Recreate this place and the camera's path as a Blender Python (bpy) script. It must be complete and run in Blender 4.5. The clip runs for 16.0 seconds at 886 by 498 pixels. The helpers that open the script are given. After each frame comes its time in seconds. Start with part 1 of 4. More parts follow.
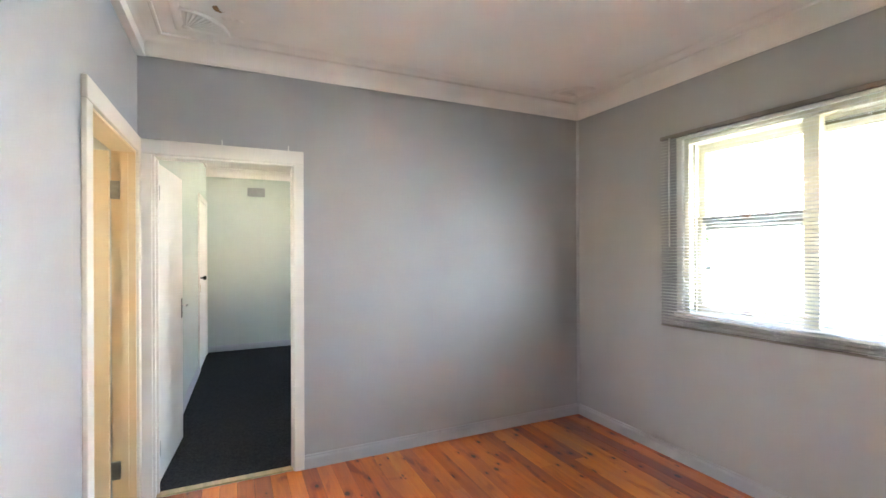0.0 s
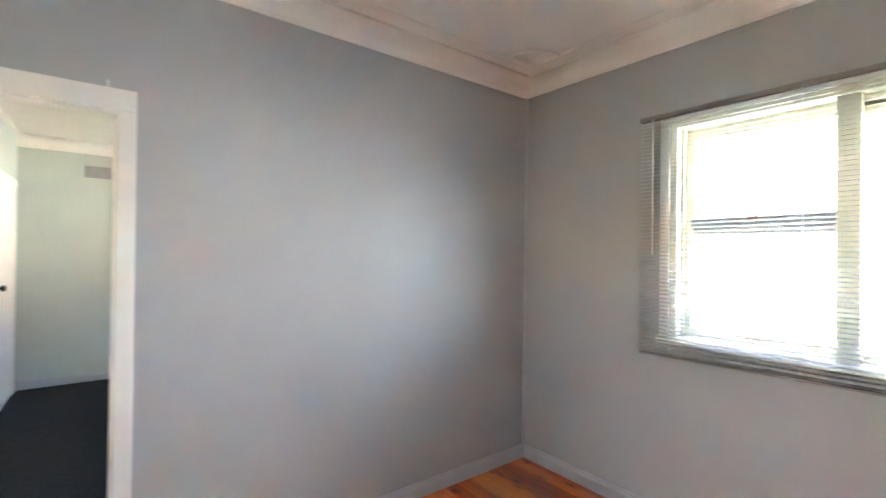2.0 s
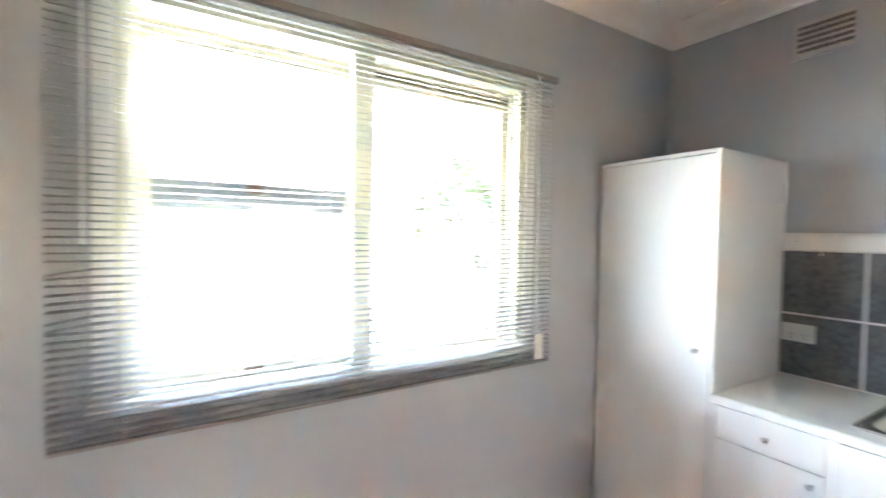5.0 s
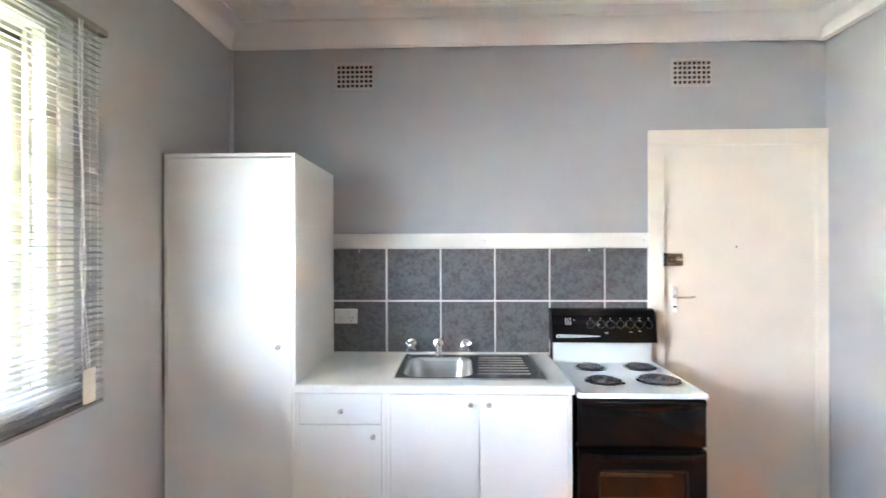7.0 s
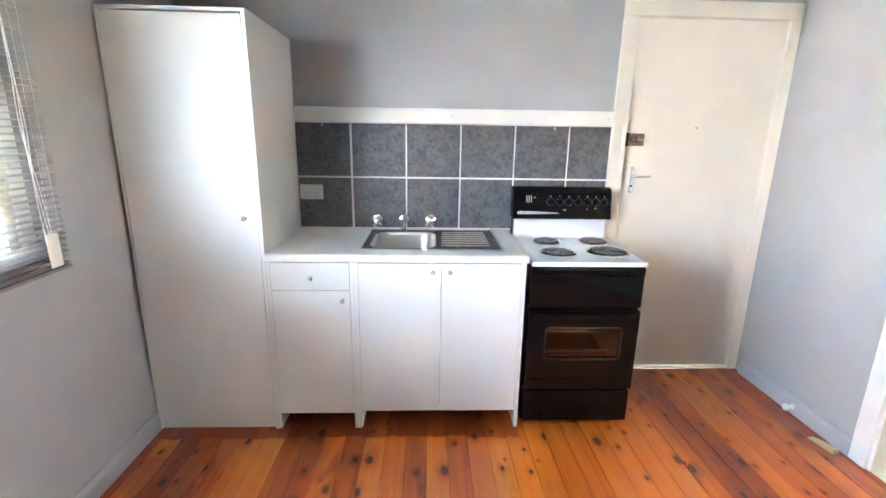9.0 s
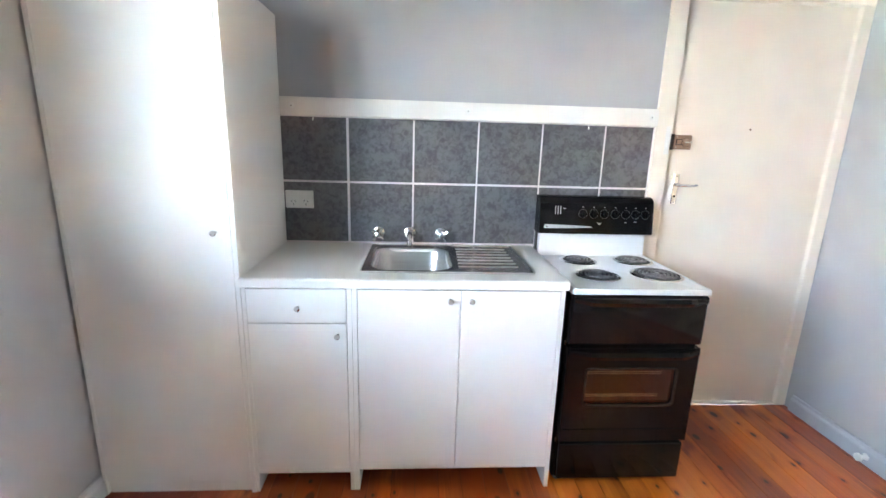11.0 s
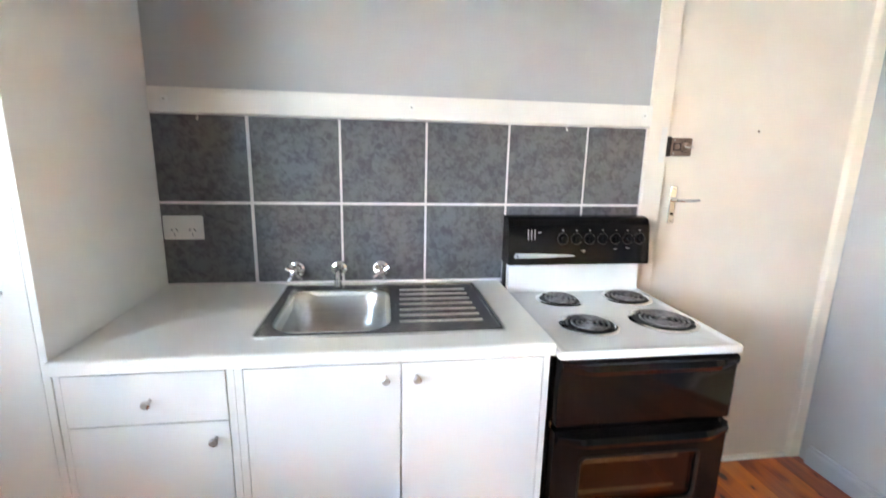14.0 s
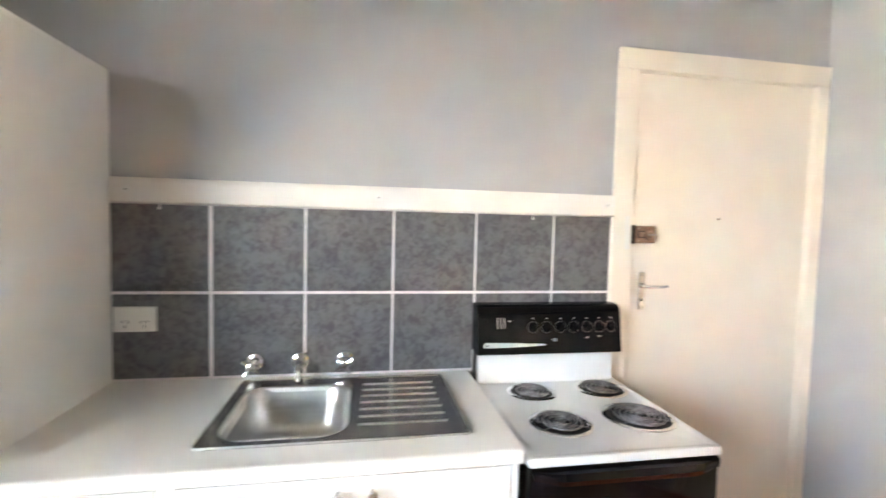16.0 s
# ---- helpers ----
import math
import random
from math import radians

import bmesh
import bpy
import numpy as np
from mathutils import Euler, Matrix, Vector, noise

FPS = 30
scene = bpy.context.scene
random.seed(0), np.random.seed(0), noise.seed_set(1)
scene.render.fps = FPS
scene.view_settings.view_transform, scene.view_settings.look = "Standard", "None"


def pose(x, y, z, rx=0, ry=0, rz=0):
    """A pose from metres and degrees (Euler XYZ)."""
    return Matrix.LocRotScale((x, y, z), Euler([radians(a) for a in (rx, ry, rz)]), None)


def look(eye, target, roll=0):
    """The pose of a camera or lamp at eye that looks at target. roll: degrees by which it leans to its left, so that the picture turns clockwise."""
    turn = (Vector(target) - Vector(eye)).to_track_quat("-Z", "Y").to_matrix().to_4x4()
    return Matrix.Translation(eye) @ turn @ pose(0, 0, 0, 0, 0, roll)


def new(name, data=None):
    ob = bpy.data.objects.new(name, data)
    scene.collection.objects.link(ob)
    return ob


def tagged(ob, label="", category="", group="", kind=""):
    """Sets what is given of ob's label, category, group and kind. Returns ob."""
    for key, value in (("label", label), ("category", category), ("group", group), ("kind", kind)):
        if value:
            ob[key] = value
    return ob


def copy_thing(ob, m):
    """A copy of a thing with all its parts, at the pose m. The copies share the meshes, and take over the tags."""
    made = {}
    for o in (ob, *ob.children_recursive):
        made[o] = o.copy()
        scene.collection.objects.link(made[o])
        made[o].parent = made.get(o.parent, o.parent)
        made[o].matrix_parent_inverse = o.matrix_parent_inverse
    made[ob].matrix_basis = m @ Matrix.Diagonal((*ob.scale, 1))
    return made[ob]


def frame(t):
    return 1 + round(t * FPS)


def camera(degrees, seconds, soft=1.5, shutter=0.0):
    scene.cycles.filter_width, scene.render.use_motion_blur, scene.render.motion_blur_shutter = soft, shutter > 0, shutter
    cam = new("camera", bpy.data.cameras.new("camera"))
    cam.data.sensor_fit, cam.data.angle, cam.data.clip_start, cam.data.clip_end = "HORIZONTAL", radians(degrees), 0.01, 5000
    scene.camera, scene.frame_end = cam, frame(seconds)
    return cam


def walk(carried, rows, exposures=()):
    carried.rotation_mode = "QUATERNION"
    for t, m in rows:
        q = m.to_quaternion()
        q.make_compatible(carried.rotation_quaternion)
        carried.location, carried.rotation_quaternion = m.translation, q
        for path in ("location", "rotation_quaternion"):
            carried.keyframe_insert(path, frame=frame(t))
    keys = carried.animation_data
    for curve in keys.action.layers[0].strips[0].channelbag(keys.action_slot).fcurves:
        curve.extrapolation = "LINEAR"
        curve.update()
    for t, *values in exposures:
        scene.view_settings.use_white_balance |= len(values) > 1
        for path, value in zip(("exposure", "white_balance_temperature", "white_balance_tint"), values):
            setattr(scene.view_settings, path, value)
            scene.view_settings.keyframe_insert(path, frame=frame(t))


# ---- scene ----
cam = camera(89.4, 16.0, shutter=0.5)
PATH = [
    (0, (2.797, -0.549, 1.476), (1.95, -2.361, 1.475), -0.2),
    (0.5, (2.784, -0.776, 1.496), (1.95, -2.593, 1.469), -0.0),
    (1, (2.683, -0.929, 1.475), (1.869, -2.756, 1.439), 0.2),
    (1.5, (2.633, -1.228, 1.518), (1.581, -2.928, 1.5), 0.4),
    (2, (2.498, -1.442, 1.49), (1.273, -3.022, 1.501), 0.7),
    (2.5, (2.403, -1.632, 1.532), (0.927, -2.982, 1.534), 0.4),
    (3, (2.318, -1.836, 1.514), (0.603, -2.866, 1.503), 0.4),
    (3.2, (2.261, -1.926, 1.544), (0.469, -2.814, 1.506), 1.2),
    (5.3, (1.431, -2.516, 1.511), (-0.012, -1.131, 1.484), 1.1),
    (5.5, (1.353, -2.504, 1.49), (0.131, -0.921, 1.49), 1.2),
    (6, (1.232, -2.5, 1.48), (0.606, -0.601, 1.484), -0.1),
    (6.5, (1.261, -2.506, 1.48), (0.955, -0.529, 1.472), -0.2),
    (7, (1.298, -2.515, 1.479), (1.229, -0.516, 1.481), -0.2),
    (7.5, (1.295, -2.527, 1.475), (1.339, -0.528, 1.434), -0.1),
    (8, (1.294, -2.528, 1.444), (1.361, -0.545, 1.192), 0.0),
    (8.5, (1.309, -2.54, 1.427), (1.375, -0.591, 0.983), 0.3),
    (9, (1.324, -2.563, 1.423), (1.39, -0.625, 0.933), 0.9),
    (9.2, (1.328, -2.573, 1.423), (1.399, -0.635, 0.935), 1.1),
    (11.5, (1.179, -1.954, 1.375), (1.351, -0.015, 0.915), 2.2),
    (12, (1.163, -1.767, 1.368), (1.522, 0.125, 0.829), 0.9),
    (12.5, (1.252, -1.692, 1.355), (1.594, 0.175, 0.724), 1.7),
    (13, (1.301, -1.667, 1.339), (1.663, 0.181, 0.664), 2.3),
    (13.5, (1.327, -1.653, 1.357), (1.689, 0.209, 0.723), 2.5),
    (14, (1.334, -1.644, 1.377), (1.612, 0.292, 0.957), 1.3),
    (14.5, (1.303, -1.649, 1.393), (1.484, 0.321, 1.096), 0.9),
    (15, (1.285, -1.642, 1.401), (1.43, 0.343, 1.203), 0.9),
    (15.5, (1.314, -1.645, 1.406), (1.454, 0.347, 1.298), 1.0),
    (16, (1.396, -1.613, 1.438), (1.745, 0.353, 1.33), 1.4),
]
walk(cam, [(t, look(eye, target, roll)) for t, eye, target, roll in PATH], [(0.0, 6.36, 7200, 14), (1.5, 6.38, 7080, 13), (3.0, 6.36, 7120, 13), (5.3, 6.64, 6950, 12), (7.0, 6.68, 6850, 12), (9.0, 6.68, 6850, 12), (11.5, 6.67, 6700, 11), (13.0, 6.66, 6850, 12), (14.5, 6.64, 7350, 13), (16.0, 6.66, 7750, 14)])

# ---------- world, sun, exposure ----------
world = bpy.data.worlds.new("world")
scene.world = world
world.use_nodes = True
wn = world.node_tree.nodes
sky = wn.new("ShaderNodeTexSky")
sky.sky_type, sky.sun_disc = "NISHITA", False
sky.sun_elevation, sky.sun_rotation = radians(44), radians(76)
world.node_tree.links.new(sky.outputs[0], wn["Background"].inputs[0])
wn["Background"].inputs[1].default_value = 0.14

sun_data = bpy.data.lights.new("sun", "SUN")
sun_data.energy, sun_data.angle, sun_data.color = 5.0, radians(0.5), (1.0, 0.95, 0.87)
sun = new("sun", sun_data)
sun.matrix_world = look((8.0, 2.0, 8.0), (0, 0, 0))

# sky light in the window's opening, outside the sashes, and an added fill lamp
for at, aim, wide, high, watts, tone in (
    ((-0.170, -2.08, 1.57), (1.0, -2.08, 1.57), 0.94, 1.02, 0.74, (0.50, 0.75, 1.0)),
    # warm fill added at an unseen side-room window
    ((5.02, -1.10, 1.675), (4.0, -1.10, 1.50), 0.58, 0.53, 0.18, (1.0, 0.87, 0.68)),
):
    day = bpy.data.lights.new("window_and_fill_light", "AREA")
    day.shape, day.size, day.size_y = "RECTANGLE", wide, high
    day.energy, day.color = watts, tone
    lamp = new("window_and_fill_light", day)
    lamp.matrix_world = look(at, aim)

# ---------- materials ----------
def principled(name):
    m = bpy.data.materials.new(name)
    m.use_nodes = True
    return m, m.node_tree.nodes, m.node_tree.links, m.node_tree.nodes["Principled BSDF"]


def paint(name, color, rough=0.5, metal=0.0, var=0.06, scale=3.0, fine=90.0, bump=0.15, spec=0.5, coat=0.0, stretch=(1, 1, 1)):
    """A surface with broad unevenness, fine relief and uneven gloss."""
    m, n, l, b = principled(name)
    b.inputs["Metallic"].default_value = metal
    b.inputs["Specular IOR Level"].default_value = spec
    b.inputs["Coat Weight"].default_value, b.inputs["Coat Roughness"].default_value = coat, 0.12
    geo = n.new("ShaderNodeNewGeometry")
    mapping = n.new("ShaderNodeMapping")
    mapping.inputs["Scale"].default_value = stretch
    l.new(geo.outputs["Position"], mapping.inputs[0])
    big = n.new("ShaderNodeTexNoise")
    big.inputs["Scale"].default_value, big.inputs["Detail"].default_value = scale, 4
    small = n.new("ShaderNodeTexNoise")
    small.inputs["Scale"].default_value, small.inputs["Detail"].default_value = fine, 3
    for t in (big, small):
        l.new(mapping.outputs[0], t.inputs["Vector"])
    ramp = n.new("ShaderNodeMapRange")
    ramp.inputs["To Min"].default_value, ramp.inputs["To Max"].default_value = 1 - var, 1 + var
    ramp.inputs["From Min"].default_value, ramp.inputs["From Max"].default_value = 0.3, 0.7
    l.new(big.outputs[0], ramp.inputs[0])
    mul = n.new("ShaderNodeVectorMath")
    mul.operation = "SCALE"
    mul.inputs[0].default_value = color
    l.new(ramp.outputs[0], mul.inputs["Scale"])
    l.new(mul.outputs[0], b.inputs["Base Color"])
    gloss = n.new("ShaderNodeMapRange")
    gloss.inputs["To Min"].default_value, gloss.inputs["To Max"].default_value = rough * 0.85, min(1.0, rough * 1.15)
    l.new(small.outputs[0], gloss.inputs[0])
    l.new(gloss.outputs[0], b.inputs["Roughness"])
    if bump:
        bp = n.new("ShaderNodeBump")
        bp.inputs["Strength"].default_value, bp.inputs["Distance"].default_value = bump, 0.002
        l.new(small.outputs[0], bp.inputs["Height"])
        l.new(bp.outputs[0], b.inputs["Normal"])
    return m


def board_wood(name, tones, knot, rough=0.42, gloss=0.05):
    """Varnished knotty boards, grain along y, each board in its own tone, under a glossy coat."""
    m, n, l, b = principled(name)
    geo, info = n.new("ShaderNodeNewGeometry"), n.new("ShaderNodeObjectInfo")
    off = n.new("ShaderNodeVectorMath")
    off.operation = "SCALE"
    off.inputs[0].default_value = (37.0, 91.0, 13.0)
    l.new(info.outputs["Random"], off.inputs["Scale"])
    add = n.new("ShaderNodeVectorMath")
    l.new(geo.outputs["Position"], add.inputs[0])
    l.new(off.outputs[0], add.inputs[1])

    def stretched(s):
        k = n.new("ShaderNodeMapping")
        k.inputs["Scale"].default_value = s
        l.new(add.outputs[0], k.inputs[0])
        return k.outputs[0]

    def maths(op, a, c, d=None):
        k = n.new("ShaderNodeMath")
        k.operation = op
        for i, v in enumerate((a, c, d)):
            if v is None:
                continue
            if isinstance(v, float):
                k.inputs[i].default_value = v
            else:
                l.new(v, k.inputs[i])
        return k.outputs[0]

    def smooth(v, a, c, lo, hi):
        k = n.new("ShaderNodeMapRange")
        k.interpolation_type = "SMOOTHSTEP"
        for key, val in (("From Min", a), ("From Max", c), ("To Min", lo), ("To Max", hi)):
            k.inputs[key].default_value = val
        l.new(v, k.inputs[0])
        return k.outputs[0]

    def cloud(s, detail, bend=0.0):
        k = n.new("ShaderNodeTexNoise")
        k.inputs["Scale"].default_value, k.inputs["Detail"].default_value, k.inputs["Distortion"].default_value = 1.0, detail, bend
        l.new(stretched(s), k.inputs["Vector"])
        return k.outputs[0]

    grain = cloud((60, 2.2, 20), 6, 1.4)
    figure = cloud((16, 0.9, 8), 4, 1.0)
    tone = cloud((6, 0.8, 5), 3)
    # knots: a few in each board, of several sizes, with a reddish ring and grain that darkens near them
    cells = n.new("ShaderNodeTexVoronoi")
    cells.voronoi_dimensions = "2D"
    cells.inputs["Scale"].default_value = 1.0
    l.new(stretched((9.0, 5.6, 1)), cells.inputs["Vector"])
    hue = n.new("ShaderNodeSeparateColor")
    l.new(cells.outputs["Color"], hue.inputs[0])
    size = maths("MULTIPLY_ADD", maths("POWER", hue.outputs[1], 2.0), 0.14, 0.055)
    here = maths("GREATER_THAN", hue.outputs[0], 0.45)
    wob = maths("MULTIPLY_ADD", figure, 0.16, -0.08)
    reach = maths("DIVIDE", maths("ADD", cells.outputs["Distance"], wob), size)
    core = maths("MULTIPLY", smooth(reach, 0.6, 1.15, 1.0, 0.0), here)
    halo = maths("MULTIPLY", smooth(reach, 0.8, 3.2, 1.0, 0.0), here)
    v = maths("MULTIPLY_ADD", info.outputs["Random"], 0.36, maths("MULTIPLY_ADD", tone, 0.42, maths("MULTIPLY_ADD", figure, 0.30, maths("MULTIPLY_ADD", grain, 0.22, -0.17))))
    v = maths("MULTIPLY_ADD", halo, -0.14, v)
    v = maths("MULTIPLY_ADD", smooth(cloud((9, 2.6, 7), 4, 0.6), 0.56, 0.72, 0.0, 1.0), -0.20, v)
    # boards darker under and just before the units, with an edge that wanders from board to board
    place = n.new("ShaderNodeSeparateXYZ")
    l.new(geo.outputs["Position"], place.inputs[0])
    edge = maths("MULTIPLY_ADD", info.outputs["Random"], 0.022, maths("MULTIPLY_ADD", cloud((14, 9, 5), 2), 0.03, place.outputs["Y"]))
    old = maths("MULTIPLY", smooth(edge, -0.652, -0.634, 0.0, 1.0), smooth(place.outputs["X"], 1.76, 1.80, 1.0, 0.0))
    v = maths("MULTIPLY_ADD", old, -0.34, v)
    # boards paler in the middle of the room, darker towards both sides
    worn = maths("MULTIPLY", smooth(maths("MULTIPLY_ADD", info.outputs["Random"], 0.5, place.outputs["X"]), 0.6, 1.2, 0.0, 1.0), smooth(maths("MULTIPLY_ADD", info.outputs["Random"], 0.5, place.outputs["X"]), 2.0, 2.6, 1.0, 0.0))
    v = maths("MULTIPLY_ADD", worn, 0.15, maths("ADD", v, -0.12))
    ramp = n.new("ShaderNodeValToRGB")
    e = ramp.color_ramp.elements
    e[0].position, e[0].color = 0.18, (*tones[0], 1)
    e[1].position, e[1].color = 0.82, (*tones[3], 1)
    for at, c in ((0.38, tones[1]), (0.58, tones[2])):
        e.new(at).color = (*c, 1)
    l.new(v, ramp.inputs[0])
    mix = n.new("ShaderNodeMix")
    mix.data_type = "RGBA"
    l.new(maths("MULTIPLY", core, 0.88), mix.inputs[0])
    l.new(ramp.outputs[0], mix.inputs[6])
    mix.inputs[7].default_value = (*knot, 1)
    l.new(mix.outputs[2], b.inputs["Base Color"])
    l.new(smooth(tone, 0.3, 0.7, rough * 0.8, rough * 1.2), b.inputs["Roughness"])
    b.inputs["Coat Weight"].default_value = 1.0
    l.new(smooth(cloud((5, 3, 5), 4), 0.35, 0.75, gloss * 0.6, gloss * 2.2), b.inputs["Coat Roughness"])
    bp = n.new("ShaderNodeBump")
    bp.inputs["Strength"].default_value, bp.inputs["Distance"].default_value = 0.10, 0.002
    l.new(grain, bp.inputs["Height"])
    l.new(bp.outputs[0], b.inputs["Normal"])
    wave = n.new("ShaderNodeBump")
    wave.inputs["Strength"].default_value, wave.inputs["Distance"].default_value = 0.04, 0.004
    l.new(cloud((22, 5, 9), 3), wave.inputs["Height"])
    l.new(wave.outputs[0], b.inputs["Coat Normal"])
    return m


def mottled(name, dark, light, scale=28.0, rough=0.42):
    """Charcoal ceramic with cloudy blotches."""
    m, n, l, b = principled(name)
    geo, info = n.new("ShaderNodeNewGeometry"), n.new("ShaderNodeObjectInfo")
    off = n.new("ShaderNodeVectorMath")
    off.operation = "SCALE"
    off.inputs[0].default_value = (17.0, 31.0, 53.0)
    l.new(info.outputs["Random"], off.inputs["Scale"])
    add = n.new("ShaderNodeVectorMath")
    l.new(geo.outputs["Position"], add.inputs[0])
    l.new(off.outputs[0], add.inputs[1])
    a = n.new("ShaderNodeTexNoise")
    a.inputs["Scale"].default_value, a.inputs["Detail"].default_value, a.inputs["Distortion"].default_value = scale, 7, 0.6
    c = n.new("ShaderNodeTexNoise")
    c.inputs["Scale"].default_value, c.inputs["Detail"].default_value = scale * 0.28, 3
    for t in (a, c):
        l.new(add.outputs[0], t.inputs["Vector"])
    s = n.new("ShaderNodeMath")
    s.operation = "MULTIPLY_ADD"
    l.new(c.outputs[0], s.inputs[0])
    s.inputs[1].default_value = 0.5
    l.new(a.outputs[0], s.inputs[2])
    ramp = n.new("ShaderNodeValToRGB")
    e = ramp.color_ramp.elements
    e[0].position, e[0].color = 0.56, (*dark, 1)
    e[1].position, e[1].color = 0.86, (*light, 1)
    l.new(s.outputs[0], ramp.inputs[0])
    l.new(ramp.outputs[0], b.inputs["Base Color"])
    b.inputs["Roughness"].default_value = rough
    bp = n.new("ShaderNodeBump")
    bp.inputs["Strength"].default_value, bp.inputs["Distance"].default_value = 0.12, 0.002
    l.new(a.outputs[0], bp.inputs["Height"])
    l.new(bp.outputs[0], b.inputs["Normal"])
    return m


def clear_glass(name, tint=(1, 1, 1), rough=0.0):
    m, n, l, b = principled(name)
    b.inputs["Base Color"].default_value = (*tint, 1)
    b.inputs["Transmission Weight"].default_value = 1.0
    b.inputs["Roughness"].default_value, b.inputs["IOR"].default_value = rough, 1.45
    return m


WALL = paint("grey_wall_paint", (0.428, 0.420, 0.424), 0.52, var=0.035, scale=1.6, fine=55, bump=0.05, coat=0.02, spec=0.36)
BEDW = paint("pale_green_wall_paint", (0.49, 0.54, 0.485), 0.55, var=0.035, scale=1.6, fine=55, bump=0.05)
SKIRT = paint("skirting_paint", (0.44, 0.44, 0.465), 0.35, var=0.05, scale=5, fine=70)
CEIL = paint("ceiling_white", (0.88, 0.83, 0.78), 0.75, var=0.03, scale=2, fine=60)
CREAM = paint("cream_gloss_paint", (0.82, 0.735, 0.63), 0.30, var=0.03, scale=4, fine=40, bump=0.10)
# door_3's leaf and jambs: the warm light on them is put into the colour
CREAMLIT = paint("warm_lit_gloss_paint", (0.84, 0.63, 0.38), 0.32, var=0.03, scale=4, fine=40, bump=0.10)
TRIM = paint("white_trim_paint", (0.80, 0.76, 0.71), 0.32, var=0.03, scale=5, fine=40, bump=0.10)
SASH = paint("window_cream_paint", (0.64, 0.59, 0.46), 0.38, var=0.05, scale=7, fine=50)
MELA = paint("white_melamine", (0.84, 0.835, 0.81), 0.50, var=0.015, scale=3, fine=240, bump=0, spec=0.3)
LAMI = paint("white_laminate", (0.82, 0.80, 0.76), 0.33, var=0.02, scale=5, fine=260, bump=0)
# darkened to paint the rail's silhouette against the window; also the bedroom vent's grey
MEET = paint("backlit_rail_and_vent_grey", (0.28, 0.285, 0.29), 0.45, var=0.12, scale=14)
BLIND = paint("white_slat_enamel", (0.52, 0.51, 0.50), 0.38, var=0.05, scale=20, fine=80, bump=0.05)
RAILM = paint("grey_blind_rail", (0.26, 0.23, 0.21), 0.4, var=0.05, scale=14)
CORD = paint("white_cord", (0.78, 0.76, 0.73), 0.7, var=0.05, scale=60)
TAGM = paint("cord_tag_plastic", (0.80, 0.72, 0.62), 0.45, var=0.05, scale=30)
CARPET = paint("charcoal_carpet", (0.032, 0.030, 0.031), 0.95, var=0.35, scale=60, fine=400, bump=0.9, spec=0.1)
FLOORW = board_wood("varnished_cypress", ((0.31, 0.046, 0.007), (0.62, 0.122, 0.014), (0.81, 0.205, 0.024), (0.89, 0.33, 0.052)), (0.045, 0.011, 0.004))
WEDGEW = paint("raw_pine", (0.62, 0.46, 0.26), 0.6, var=0.15, scale=30, stretch=(1, 0.2, 1))
GAPM = paint("floor_gap_dirt", (0.03, 0.012, 0.005), 0.8, var=0.3, scale=30)
TILE = mottled("charcoal_tile", (0.078, 0.072, 0.075), (0.144, 0.135, 0.140), 48.0)
GROUT = paint("white_grout", (0.78, 0.71, 0.70), 0.8, var=0.06, scale=40, fine=200, bump=0.4)
STEEL = paint("brushed_steel", (0.58, 0.57, 0.555), 0.22, 1.0, var=0.05, scale=30, fine=70, bump=0.05, stretch=(0.12, 5, 5))
SATIN = paint("satin_steel", (0.50, 0.49, 0.475), 0.36, 1.0, var=0.06, scale=18, fine=60, bump=0.05, stretch=(0.15, 4, 4))
# steel made lighter to paint the glint along the sink's ribs and rim
RIBM = paint("light_catching_steel", (0.74, 0.72, 0.69), 0.30, 1.0, var=0.04, scale=40, bump=0)
CHROME = paint("chrome", (0.80, 0.80, 0.80), 0.08, 1.0, var=0.02, scale=40, bump=0)
WIRE = paint("rack_wire", (0.66, 0.55, 0.38), 0.42, 0.5, var=0.05, scale=60, bump=0)
NICKEL = paint("satin_nickel", (0.55, 0.53, 0.50), 0.28, 1.0, var=0.04, scale=60, bump=0)
HINGE = paint("hinge_steel", (0.42, 0.40, 0.36), 0.38, 0.9, var=0.12, scale=50)
BRONZE = paint("brown_lock_enamel", (0.24, 0.155, 0.115), 0.42, 0.35, var=0.12, scale=50)
ENAMEL = paint("black_enamel", (0.005, 0.0035, 0.003), 0.10, var=0.15, scale=6, fine=30, bump=0.0, spec=0.20)
BLKSIDE = paint("black_side_panel", (0.022, 0.016, 0.013), 0.35, var=0.2, scale=8)
HOBW = paint("white_hob_enamel", (0.82, 0.82, 0.83), 0.16, var=0.02, scale=8, bump=0.02, coat=0.3)
COIL = paint("coil_iron", (0.23, 0.22, 0.225), 0.36, 0.7, var=0.3, scale=60)
BOWLB = paint("drip_bowl_dark", (0.012, 0.011, 0.010), 0.4, 0.2, var=0.2, scale=40)
BEZEL = paint("bezel_enamel", (0.030, 0.018, 0.013), 0.22, var=0.1, scale=20, bump=0)
OVENGL = paint("oven_glass", (0.030, 0.012, 0.007), 0.06, var=0.2, scale=5, bump=0, coat=0.5)
SILVER = paint("silver_print", (0.55, 0.55, 0.54), 0.4, 0.3, var=0.03, scale=40, bump=0)
FAINT = paint("faint_print", (0.07, 0.068, 0.066), 0.4, var=0.3, scale=60, bump=0)
PRINT = paint("pale_print", (0.42, 0.41, 0.40), 0.5, var=0.05, scale=40, bump=0)
PLASTIC = paint("white_plastic", (0.80, 0.78, 0.74), 0.35, var=0.02, scale=30, bump=0.03)
